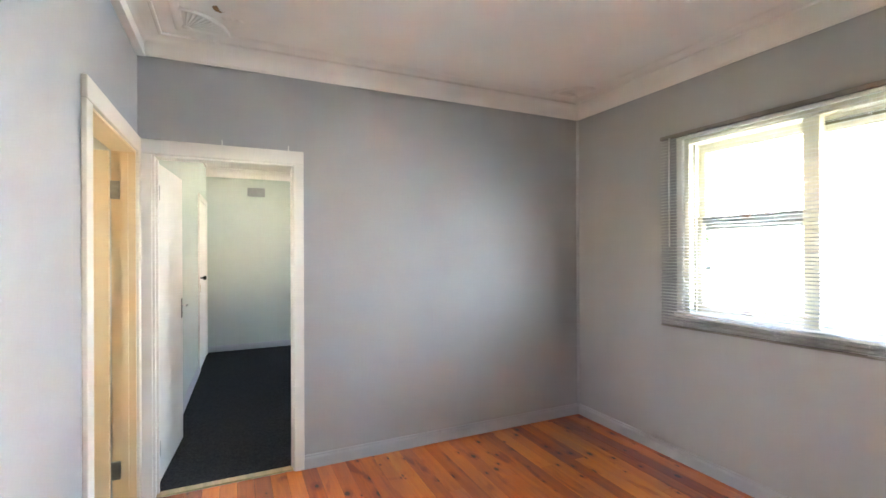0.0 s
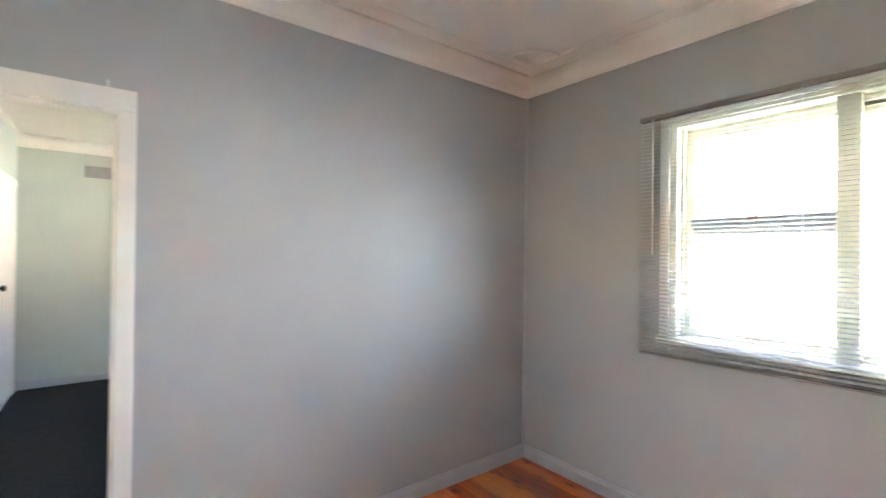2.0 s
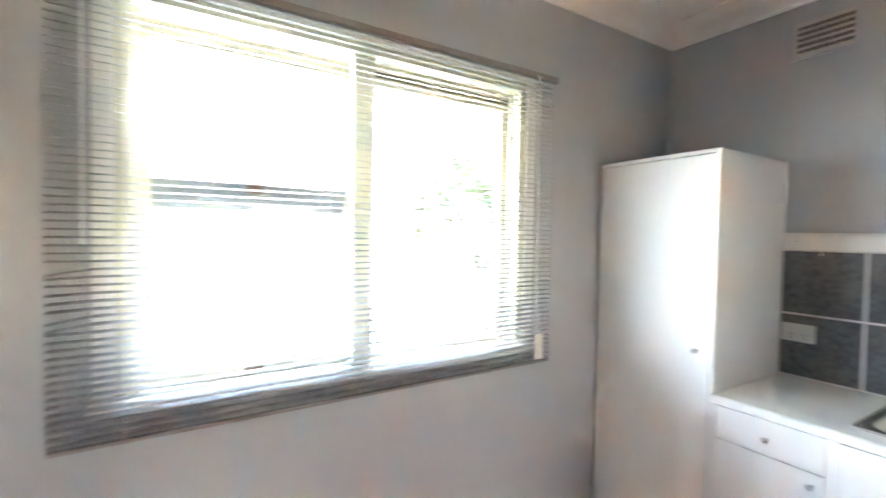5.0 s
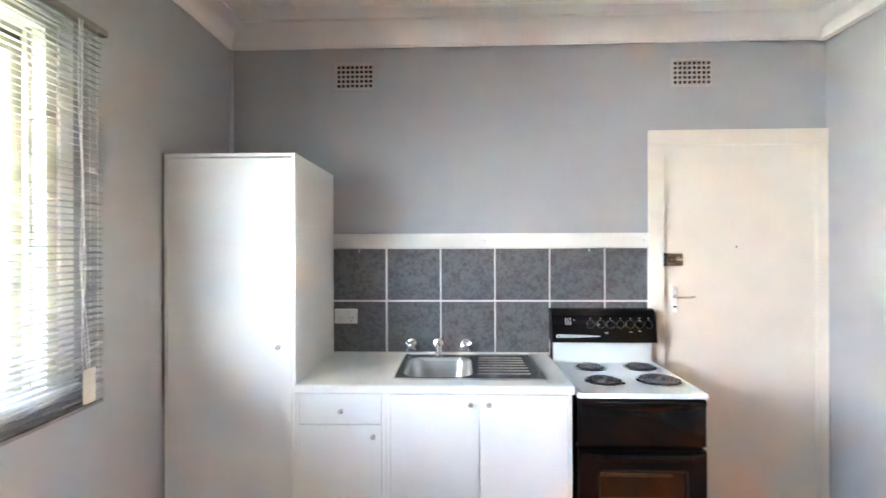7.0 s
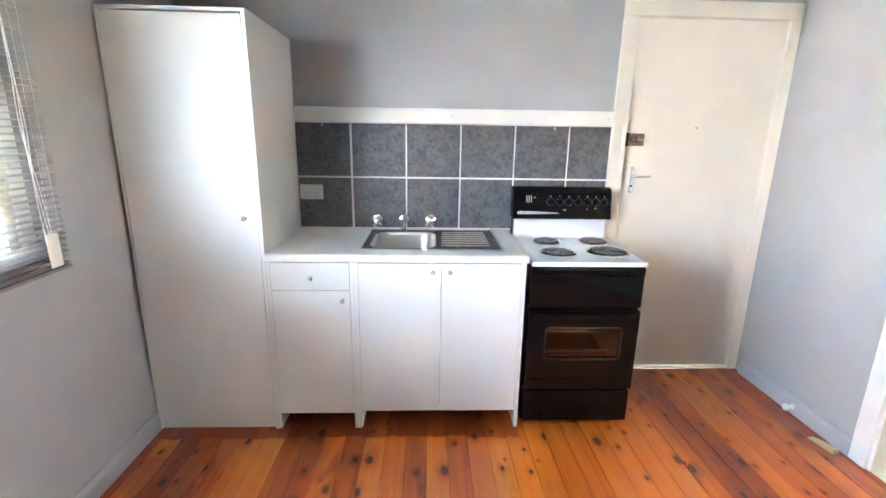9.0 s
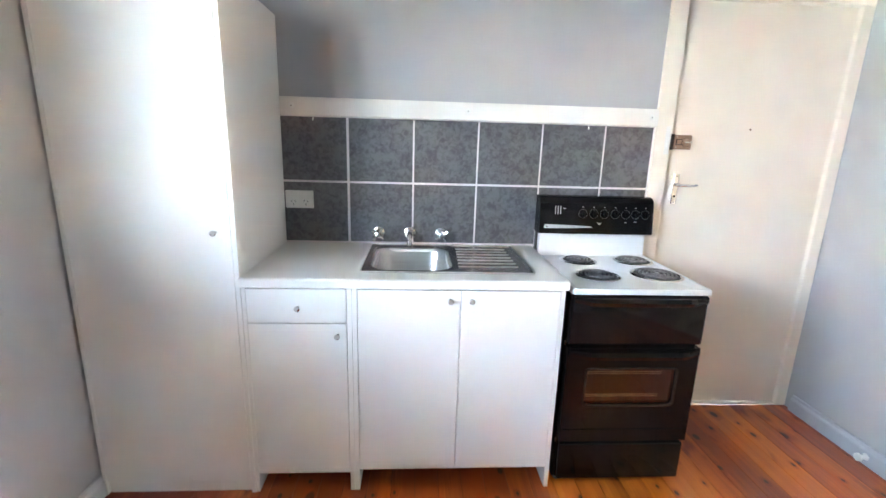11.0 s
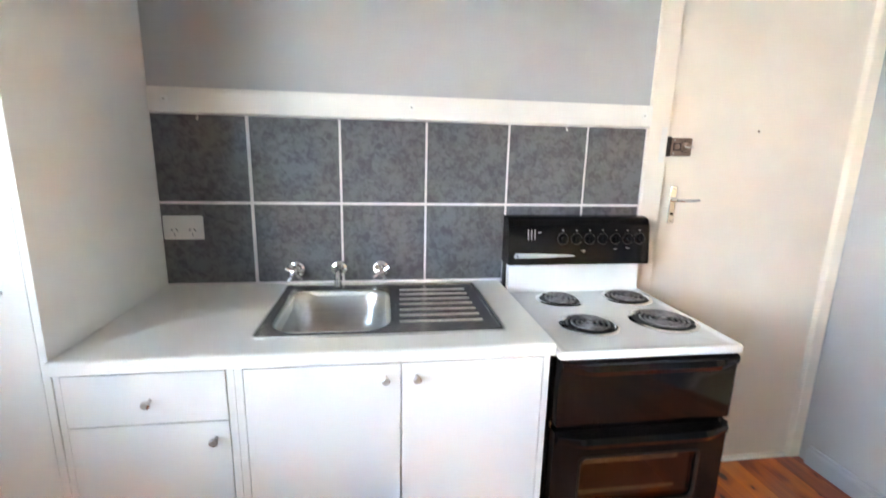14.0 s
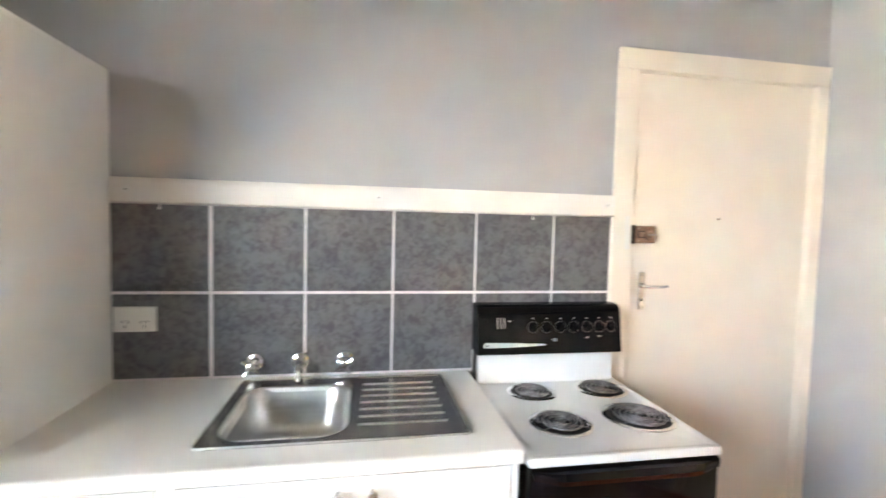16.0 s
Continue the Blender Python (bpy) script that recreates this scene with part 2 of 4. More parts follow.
DARK = paint("dark_hole", (0.035, 0.022, 0.016), 0.85, var=0.3, scale=40)
VENTP = paint("vent_paint", (0.52, 0.47, 0.42), 0.5, var=0.06, scale=40)
BTILE = paint("pale_floor_vinyl", (0.62, 0.61, 0.60), 0.4, var=0.08, scale=9)
ALU = paint("threshold_aluminium", (0.72, 0.68, 0.62), 0.35, 0.6, var=0.06, scale=30)
GLASS = clear_glass("window_glass")
GRASS = paint("dry_lawn", (0.34, 0.33, 0.20), 0.9, var=0.4, scale=1.5, fine=40, bump=0.6)
LEAF = paint("garden_leaf", (0.028, 0.055, 0.030), 0.55, var=0.4, scale=3)
BARK = paint("bark", (0.12, 0.09, 0.065), 0.9, var=0.3, scale=8, bump=0.6)
WHITEB = paint("white_weatherboard", (0.84, 0.85, 0.86), 0.6, var=0.05, scale=2)
RUST = paint("brown_water_stain", (0.36, 0.20, 0.09), 0.8, var=0.4, scale=40)
ROOFM = paint("roof_tile", (0.28, 0.14, 0.09), 0.8, var=0.2, scale=4)

# ---------- mesh helpers ----------
WORLD = {}


def mesh_from(name, bm, material, smooth=False):
    bmesh.ops.recalc_face_normals(bm, faces=bm.faces)
    me = bpy.data.meshes.new(name)
    bm.to_mesh(me)
    bm.free()
    if smooth:
        me.polygons.foreach_set("use_smooth", [True] * len(me.polygons))
        me.set_sharp_from_angle(angle=radians(38))
    me.materials.append(material)
    return me


def thing(name, at, label, category, group="", kind=""):
    """An Empty at the base of a thing; its parts hang under it."""
    ob = new(name)
    ob.empty_display_size = 0.05
    ob.location = at
    WORLD[ob.name] = Matrix.Translation(at)
    return tagged(ob, label, category, group, kind)


def part(name, bm, material, parent, label="", smooth=False):
    ob = new(name, mesh_from(name, bm, material, smooth))
    ob.parent = parent
    ob.matrix_parent_inverse = WORLD[parent.name].inverted()
    WORLD[ob.name] = Matrix.Identity(4)
    return tagged(ob, label)


def solid(name, bm, material, label="", category="", kind="structure", smooth=False, group=""):
    ob = new(name, mesh_from(name, bm, material, smooth))
    WORLD[ob.name] = Matrix.Identity(4)
    return tagged(ob, label, category, group, kind)


def bx(bm, x0, x1, y0, y1, z0, z1, r=0.0, seg=2):
    """A box, with rounded edges of radius r."""
    vs = [bm.verts.new(p) for p in ((x0, y0, z0), (x1, y0, z0), (x1, y1, z0), (x0, y1, z0), (x0, y0, z1), (x1, y0, z1), (x1, y1, z1), (x0, y1, z1))]
    fs = [bm.faces.new([vs[i] for i in q]) for q in ((3, 2, 1, 0), (4, 5, 6, 7), (0, 1, 5, 4), (1, 2, 6, 5), (2, 3, 7, 6), (3, 0, 4, 7))]
    if r:
        es = list({e for f in fs for e in f.edges})
        bmesh.ops.bevel(bm, geom=es, offset=r, segments=seg, affect="EDGES", profile=0.5, clamp_overlap=True)
    return bm


def box(x0, x1, y0, y1, z0, z1, r=0.0, seg=2):
    return bx(bmesh.new(), x0, x1, y0, y1, z0, z1, r, seg)


def lathe(bm, profile, m, seg=20, cap=True):
    """Profile of (radius, height) turned round the z axis of the pose m."""
    rings = []
    for r, h in profile:
        rings.append([bm.verts.new(m @ Vector((r * math.cos(2 * math.pi * k / seg), r * math.sin(2 * math.pi * k / seg), h))) for k in range(seg)])
    for a, b in zip(rings, rings[1:]):
        for k in range(seg):
            bm.faces.new((a[k], a[(k + 1) % seg], b[(k + 1) % seg], b[k]))
    if cap:
        bm.faces.new(rings[0][::-1])
        bm.faces.new(rings[-1])
    return bm


def tube(bm, pts, r, seg=8, taper=None):
    """A round bar along a line of points."""
    pts = [Vector(p) for p in pts]
    rings = []
    up = Vector((0, 0, 1))
    for i, p in enumerate(pts):
        d = (pts[min(i + 1, len(pts) - 1)] - pts[max(i - 1, 0)]).normalized()
        a = d.cross(up if abs(d.z) < 0.95 else Vector((1, 0, 0))).normalized()
        b = d.cross(a)
        rr = r if taper is None else r + (taper - r) * i / (len(pts) - 1)
        rings.append([bm.verts.new(p + rr * (a * math.cos(2 * math.pi * k / seg) + b * math.sin(2 * math.pi * k / seg))) for k in range(seg)])
    for a, b in zip(rings, rings[1:]):
        for k in range(seg):
            bm.faces.new((a[k], a[(k + 1) % seg], b[(k + 1) % seg], b[k]))
    bm.faces.new(rings[0][::-1])
    bm.faces.new(rings[-1])
    return bm


def slab(us, vs, holes, t0, t1, place):
    """A slab on the grid us x vs from depth t0 to t1, without the cells that lie in holes (u0, u1, v0, v1); place(u, v, t) sets a point."""
    us = sorted(set(us) | {h[i] for h in holes for i in (0, 1) if us[0] < h[i] < us[-1]})
    vs = sorted(set(vs) | {h[i] for h in holes for i in (2, 3) if vs[0] < h[i] < vs[-1]})
    def full(i, j):
        if not (0 <= i < len(us) - 1 and 0 <= j < len(vs) - 1):
            return False
        u, v = (us[i] + us[i + 1]) / 2, (vs[j] + vs[j + 1]) / 2
        return not any(a < u < b and c < v < d for a, b, c, d in holes)
    bm, made = bmesh.new(), {}
    def vert(i, j, k):
        if (i, j, k) not in made:
            made[i, j, k] = bm.verts.new(place(us[i], vs[j], (t0, t1)[k]))
        return made[i, j, k]
    for i in range(len(us) - 1):
        for j in range(len(vs) - 1):
            if not full(i, j):
                continue
            for k in (0, 1):
                bm.faces.new([vert(i, j, k), vert(i + 1, j, k), vert(i + 1, j + 1, k), vert(i, j + 1, k)])
            for (di, dj), (p, q) in {(-1, 0): ((i, j), (i, j + 1)), (1, 0): ((i + 1, j), (i + 1, j + 1)), (0, -1): ((i, j), (i + 1, j)), (0, 1): ((i, j + 1), (i + 1, j + 1))}.items():
                if not full(i + di, j + dj):
                    bm.faces.new([vert(*p, 0), vert(*q, 0), vert(*q, 1), vert(*p, 1)])
    return bm


def ring_sweep(bm, x0, x1, y0, y1, profile):
    """A moulding round the inside of a rectangle, mitred at the corners; profile of (inset, z)."""
    loops = [[bm.verts.new(p) for p in ((x0 + d, y0 + d, z), (x1 - d, y0 + d, z), (x1 - d, y1 - d, z), (x0 + d, y1 - d, z))] for d, z in profile]
    for a, b in zip(loops, loops[1:]):
        for k in range(4):
            bm.faces.new((a[k], a[(k + 1) % 4], b[(k + 1) % 4], b[k]))
    return bm


def extrude_profile(bm, profile, axis, a, b, place):
    """A closed profile of (p, q) drawn out from a to b; place(s, p, q) sets a point."""
    r0 = [bm.verts.new(place(a, p, q)) for p, q in profile]
    r1 = [bm.verts.new(place(b, p, q)) for p, q in profile]
    n = len(profile)
    for k in range(n):
        bm.faces.new((r0[k], r0[(k + 1) % n], r1[(k + 1) % n], r1[k]))
    bm.faces.new(r0[::-1])
    bm.faces.new(r1)
    return bm


TOWARD = pose(0, 0, 0, 90, 0, 0)     # turns the z axis to -y, out of the kitchen wall


def out_of_wall(x, y, z):
    return Matrix.Translation((x, y, z)) @ TOWARD


# ---------- the plan ----------
RW, RL, RH = 3.305, 3.675, 2.715       # main room: x from the window wall, y back from the kitchen wall
CB = 2.622                            # lower edge of the cornice
BED_Y, BED_X = -7.77, 3.270           # bedroom's far wall and side wall
SIDE_X = 5.0                          # rooms behind the doors of the side wall

# ---------- large structure ----------
K_HOLE = (2.425, 3.255, -0.02, 2.055)
A_HOLE = (2.428, 3.235, -0.02, 2.042)
C1_HOLE = (-3.590, -2.680, -0.02, 2.042)
C2_HOLE = (-1.680, -0.915, -0.02, 2.012)
W_HOLE = (-2.625, -1.115, 1.000, 2.215)
# unseen openings, added to light the bedroom and the side rooms
BW_HOLE = (-6.5, -5.55, 1.12, 2.05)
SW_HOLE = (-3.2, -2.7, 1.4, 1.95)
SW2_HOLE = (-1.4, -0.8, 1.4, 1.95)

wall_k = solid("wall_north", slab([-0.14, RW + 0.1], [-0.1, 2.9], [K_HOLE], 0.0, 0.14, lambda u, v, t: (u, t, v)), WALL, "grey painted plaster wall behind the kitchen units", "wall")
wall_w = solid("wall_west", slab([-RL - 0.1, 0.0], [-0.1, 2.9], [W_HOLE], -0.14, 0.0, lambda u, v, t: (t, u, v)), WALL, "grey painted plaster wall around the window", "wall")
wall_c = solid("wall_east", slab([-RL - 0.1, 0.0], [-0.1, 2.9], [C1_HOLE, C2_HOLE], RW, RW + 0.1, lambda u, v, t: (t, u, v)), WALL, "grey painted plaster wall with two doorways", "wall")
wall_a = solid("wall_south", slab([0.0, RW], [-0.1, 2.9], [A_HOLE], -RL - 0.1, -RL, lambda u, v, t: (u, t, v)), WALL, "grey painted plaster wall with bedroom doorway", "wall")

# bedroom shell
solid("bedroom_wall_south", box(-0.14, BED_X + 0.1, BED_Y - 0.1, BED_Y, -0.1, 2.9), BEDW, "pale green-grey painted bedroom end wall", "wall")
SKEW = Matrix(((1, 0.03, 0, 0.03 * (RL + 0.1)), (0, 1, 0, 0), (0, 0, 1, 0), (0, 0, 0, 1)))   # the bedroom's side wall runs slightly askew


def skewed(bm):
    bm.transform(SKEW)
    return bm


solid("bedroom_wall_east", skewed(box(BED_X, BED_X + 0.1, BED_Y, -RL - 0.1, -0.1, 2.9)), BEDW, "pale green-grey painted bedroom side wall", "wall")
solid("bedroom_wall_west", slab([BED_Y, -RL - 0.1], [-0.1, 2.9], [BW_HOLE], -0.14, 0.0, lambda u, v, t: (t, u, v)), BEDW, "pale green-grey painted bedroom wall with added window opening", "wall")
solid("bedroom_floor", box(0.0, BED_X, BED_Y, -RL - 0.055, -0.1, 0.006), CARPET, "dark charcoal loop-pile carpet", "carpet")
# side rooms
solid("side_wall_east", slab([-4.3, 0.0], [-0.1, 2.9], [SW_HOLE, SW2_HOLE], SIDE_X, SIDE_X + 0.1, lambda u, v, t: (t, u, v)), CREAM, "cream painted outer wall with added window openings", "wall")
solid("side_wall_north", box(RW + 0.1, SIDE_X + 0.1, 0.0, 0.1, -0.1, 2.9), CREAM, "cream painted wall of side room", "wall")
solid("side_wall_south", box(BED_X + 0.1, SIDE_X + 0.1, -4.4, -4.3, -0.1, 2.9), CREAM, "cream painted wall of side room", "wall")
solid("side_wall_middle", box(RW + 0.1, SIDE_X, -2.2, -2.1, -0.1, 2.9), CREAM, "cream painted partition between side rooms", "wall")
solid("side_floor", box(RW, SIDE_X, -4.3, 0.0, -0.1, -0.002), BTILE, "pale vinyl floor of side rooms", "floor")

# ceilings with coved cornice, raised border and corner ornaments
def coved_ceiling(name, x0, x1, y0, y1, top, low, border, label):
    bm = bmesh.new()
    h = top - low
    prof = [(0.0, low - 0.004), (0.012, low - 0.004), (0.014, low + 0.006)]
    for k in range(7):
        a = math.pi / 2 * k / 6
        prof.append((0.018 + 0.105 * (1 - math.cos(a)), low + 0.008 + (h - 0.016) * math.sin(a)))
    prof += [(0.128, top - 0.012), (0.140, top - 0.012), (0.142, top)]
    if border:
        prof += [(0.214, top), (0.220, top - 0.006), (0.232, top - 0.012), (0.246, top - 0.012), (0.256, top - 0.007), (0.262, top)]
    ring_sweep(bm, x0, x1, y0, y1, prof)
    d = prof[-1][0]
    bm.faces.new([bm.verts.new(p) for p in ((x0 + d, y0 + d, top), (x1 - d, y0 + d, top), (x1 - d, y1 - d, top), (x0 + d, y1 - d, top))])
    if border:
        for cx, cy, sx, sy in ((x0, y0, 1, 1), (x1, y0, -1, 1), (x1, y1, -1, -1), (x0, y1, 1, -1)):
            def at(u, v, w=0.0):
                return (cx + sx * u, cy + sy * v, top - w)
            # a ribbed shell in the corner of the border, closed by an arc
            reach = 0.235
            arc = [at(0.25 + reach * math.cos(math.pi / 2 * k / 12), 0.25 + reach * math.sin(math.pi / 2 * k / 12), 0.004) for k in range(13)]
            tube(bm, arc, 0.011, 6)
            for k in range(1, 12):
                a = math.pi / 2 * k / 12
                tube(bm, [at(0.27 + q * math.cos(a), 0.27 + q * math.sin(a), w) for q, w in ((0.03, 0.004), (0.09, 0.008), (0.16, 0.009), (0.205, 0.003))], 0.0045, 5, 0.0085)
            lathe(bm, [(0.030, 0.012), (0.024, 0.002), (0.010, -0.002)], Matrix.Translation(at(0.275, 0.275, 0.012)), 10)
    bx(bm, x0 - 0.14, x1 + 0.1, y0 - 0.1, y1 + 0.1, top + 0.012, top + 0.08)
    return solid(name, bm, CEIL, label, "ceiling", smooth=True)


coved_ceiling("ceiling", 0.0, RW, -RL, 0.0, RH, CB, True, "white plaster ceiling with coved cornice and corner ornaments")
coved_ceiling("bedroom_ceiling", 0.0, BED_X, BED_Y, -RL - 0.1, RH - 0.08, CB - 0.10, False, "white plaster bedroom ceiling with coved cornice")
coved_ceiling("side_ceiling", RW + 0.1, SIDE_X, -4.3, 0.0, 2.60, 2.52, False, "white plaster ceiling of side rooms")

# skirtings
def skirting(name, axis, fixed, a, b, sign):
    prof = [(0, 0), (0.019, 0), (0.019, 0.062), (0.016, 0.070), (0.010, 0.076), (0.008, 0.088), (0.0, 0.090)]
    if axis == "x":
        place = lambda s, p, q: (s, fixed + sign * p, q)
    else:
        place = lambda s, p, q: (fixed + sign * p, s, q)
    return solid(name, extrude_profile(bmesh.new(), prof, axis, a, b, place), SKIRT, "grey painted timber skirting board", "skirting")


skirting("baseboard", "x", -RL, 0.0, 2.374, 1)
skirting("baseboard", "y", 0.0, -RL + 0.019, -0.60, 1)
skirting("baseboard", "y", RW, -0.832, -0.062, -1)
skirting("baseboard", "y", RW, -2.597, -1.765, -1)
skirting("baseboard", "x", BED_Y, 0.0, BED_X, 1)
skirting("baseboard", "y", BED_X, BED_Y + 0.019, -6.63 - 1.05, -1).data.transform(SKEW)
skirting("baseboard", "y", BED_X, -6.61, -4.6, -1).data.transform(SKEW)

# painted quarter-round beads in two corners
for yy, s in ((-RL, 1), (0.0, -1)):
    prof = [(0, 0)] + [(0.016 * math.cos(math.pi / 2 * k / 5), 0.016 * math.sin(math.pi / 2 * k / 5)) for k in range(6)]
    z0 = 0.09 if s > 0 else 1.90
    solid("trim", extrude_profile(bmesh.new(), prof, "z", z0, CB, lambda q, a, b: (a, yy + s * b, q)), SKIRT, "painted quarter-round corner bead", "trim", smooth=True)

# ---------- doors and doorways ----------
def arch_x(parent, x0, x1, top, y, w0, w1, sign, wt=0.08, mat=CREAM):
    """Architrave on a wall that runs along x: outer x0..x1, its legs w0 and w1 wide."""
    for a, b in ((x0, x0 + w0), (x1 - w1, x1)):
        part("architrave_leg", box(a, b, *sorted((y, y + sign * 0.020)), 0.0, top - wt, 0.004), mat, parent)
    part("architrave_head", box(x0, x1, *sorted((y, y + sign * 0.022)), top - wt, top, 0.004), mat, parent)


def arch_y(parent, y0, y1, top, x, w0, w1, sign, wt=0.08, mat=CREAM):
    for a, b in ((y0, y0 + w0), (y1 - w1, y1)):
        part("architrave_leg", box(*sorted((x, x + sign * 0.020)), a, b, 0.0, top - wt, 0.004), mat, parent)
    part("architrave_head", box(*sorted((x, x + sign * 0.022)), y0, y1, top - wt, top, 0.004), mat, parent)


def lever_handle(parent, m, mirror=1):
    """A plate with a lever, lying in the xz plane of the pose m and standing out along -y."""
    bm = box(-0.014, 0.014, -0.007, 0.0, -0.075, 0.075, 0.0045, 3)
    bm.transform(m)
    plate = part("handle_plate", bm, CHROME, parent, "chrome lever handle plate")
    bm = bmesh.new()
    tube(bm, [(0, -0.004, 0.022), (0, -0.032, 0.022), (mirror * 0.008, -0.043, 0.022), (mirror * 0.03, -0.046, 0.022), (mirror * 0.06, -0.045, 0.021), (mirror * 0.088, -0.042, 0.024)], 0.0085, 10, 0.0055)
    bm.transform(m)
    part("lever", bm, CHROME, plate, smooth=True)
    bm = lathe(bmesh.new(), [(0.006, 0.0), (0.006, 0.002)], Matrix.Translation((0, -0.006, -0.035)) @ TOWARD, 10)
    bm.transform(m)
    part("keyhole", bm, DARK, plate)
    for z in (-0.064, 0.064):
        bm = lathe(bmesh.new(), [(0.0038, 0.0), (0.0034, 0.0012)], Matrix.Translation((0, -0.007, z)) @ TOWARD, 10)
        bm.transform(m)
        part("screw", bm, HINGE, plate)


door_k = thing("door_1", (2.84, 0, 0), "closed cream painted entry door with chrome lever", "door", kind="structure")
arch_x(door_k, 2.345, RW - 0.001, 2.130, 0.0, 0.082, 0.056, -1)
part("leaf", box(2.434, 3.246, 0.004, 0.044, 0.016, 2.046, 0.002), CREAM, door_k)
for a, b in ((2.4255, 2.4325), (3.2475, 3.2545)):
    part("jamb", box(a, b, -0.012, 0.138, 0.0, 2.0545), CREAM, door_k)
part("jamb_head", box(2.433, 3.247, -0.010, 0.138, 2.048, 2.0545), CREAM, door_k)
part("threshold_strip", box(2.436, 3.244, -0.012, 0.09, -0.0005, 0.013, 0.003), ALU, door_k, "pale metal threshold strip")
lever_handle(door_k, Matrix.Translation((2.491, 0.004, 1.193)))
rim = part("rim_lock", box(2.436, 2.526, -0.026, 0.004, 1.385, 1.453, 0.005), BRONZE, door_k, "worn brown rim lock case")
part("lock_knob", lathe(bmesh.new(), [(0.021, 0.0), (0.021, 0.003), (0.017, 0.004), (0.017, 0.006), (0.013, 0.007), (0.013, 0.017), (0.010, 0.020)], out_of_wall(2.497, -0.026, 1.419), 18), BRONZE, rim, smooth=True)
part("knob_ring", lathe(bmesh.new(), [(0.0225, 0.0), (0.0225, 0.0016), (0.0205, 0.0016)], out_of_wall(2.497, -0.0262, 1.419), 22, cap=False), DARK, rim, "dark ring round the lock knob")
part("turn_bar", box(2.480, 2.514, -0.052, -0.045, 1.4155, 1.4225, 0.002), NICKEL, rim)
part("slide_button", box(2.450, 2.472, -0.032, -0.026, 1.409, 1.429, 0.003), BRONZE, rim)
part("slide_slot", box(2.446, 2.476, -0.0275, -0.0262, 1.405, 1.433), DARK, rim, "dark slot of the snib")
for zz in (1.394, 1.444):
    part("screw", lathe(bmesh.new(), [(0.0035, 0.0), (0.003, 0.001)], out_of_wall(2.450, -0.026, zz), 10), HINGE, rim)
part("strike_box", box(2.421, 2.4335, -0.034, -0.0205, 1.382, 1.456, 0.003), DARK, door_k, "dark brown lock keeper on the frame")
part("peephole", lathe(bmesh.new(), [(0.0050, 0.0), (0.0050, 0.002), (0.003, 0.003)], out_of_wall(2.828, 0.0045, 1.488), 12), BRONZE, door_k)
part("paint_patch_plate", box(2.395, 2.417, -0.0225, -0.0195, 1.36, 1.49, 0.001), TRIM, door_k, "old painted filler plate")

door_a = thing("door_2", (2.84, -RL, 0), "open white bedroom door in cream frame", "door", kind="structure")
arch_x(door_a, 2.372, RW - 0.001, 2.126, -RL, 0.064, 0.071, 1, 0.086, TRIM)
for a, b in ((2.4285, 2.438), (3.220, 3.2345)):
    part("jamb", box(a, b, -RL - 0.112, -RL + 0.006, 0.0, 2.041), TRIM, door_a)
part("jamb_head", box(2.439, 3.219, -RL - 0.112, -RL + 0.006, 2.028, 2.041), TRIM, door_a)
for a, b in ((2.438, 2.448), (3.208, 3.220)):
    part("door_stop", box(a, b, -RL - 0.068, -RL - 0.036, 0.0, 2.016), TRIM, door_a)
part("threshold_strip", box(2.4385, 3.2195, -RL - 0.062, -RL - 0.005, -0.0005, 0.010, 0.003), WEDGEW, door_a, "pale timber carpet strip")
swing = Matrix.Translation((3.226, -RL - 0.113, 0)) @ pose(0, 0, 0, 0, 0, 85.0)
bm = box(-0.775, 0.0, -0.036, 0.0, 0.018, 2.018, 0.002)
bm.transform(swing)
leaf = part("leaf", bm, TRIM, door_a)
lever_handle(leaf, swing @ Matrix.Translation((-0.720, 0.0, 1.03)) @ pose(0, 0, 0, 0, 0, 180), -1)
lever_handle(leaf, swing @ Matrix.Translation((-0.720, -0.036, 1.03)), 1)
for z in (0.21, 1.78):
    part("hinge", box(3.207, 3.2195, -RL - 0.110, -RL - 0.070, z, z + 0.09, 0.002), HINGE, door_a, "dull steel butt hinge")
for x in (2.861, 2.467):
    bm = bmesh.new()
    tube(bm, [(x, -RL + 0.004, 2.125), (x, -RL + 0.004, 2.152), (x, -RL + 0.012, 2.156), (x, -RL + 0.015, 2.148)], 0.0028, 6)
    tagged(solid("picture_hook", bm, PLASTIC, "", "", "", smooth=True), "small white hook on top of the door frame", "hook", "door frame hooks", "")

door_c = thing("door_3", (RW, -3.11, 0), "open cream door in cream frame", "door", kind="structure")
arch_y(door_c, -3.654, -2.598, 2.126, RW, 0.066, 0.082, -1, 0.088)
for a, b in ((-3.5895, -3.575), (-2.695, -2.6805)):
    part("jamb", box(RW - 0.006, RW + 0.106, a, b, 0.0, 2.041), CREAMLIT, door_c)
part("jamb_head", box(RW - 0.006, RW + 0.106, -3.574, -2.696, 2.027, 2.041), CREAMLIT, door_c)
for a, b in ((-3.575, -3.563), (-2.707, -2.695)):
    part("door_stop", box(RW + 0.028, RW + 0.062, a, b, 0.0, 2.015), CREAMLIT, door_c)
part("leaf", box(RW + 0.112, RW + 0.960, -3.575, -3.539, 0.018, 2.020, 0.002), CREAMLIT, door_c)
for z in (0.20, 1.76):
    part("hinge", box(RW + 0.066, RW + 0.110, -3.5745, -3.565, z, z + 0.10, 0.002), HINGE, door_c, "dull steel butt hinge")

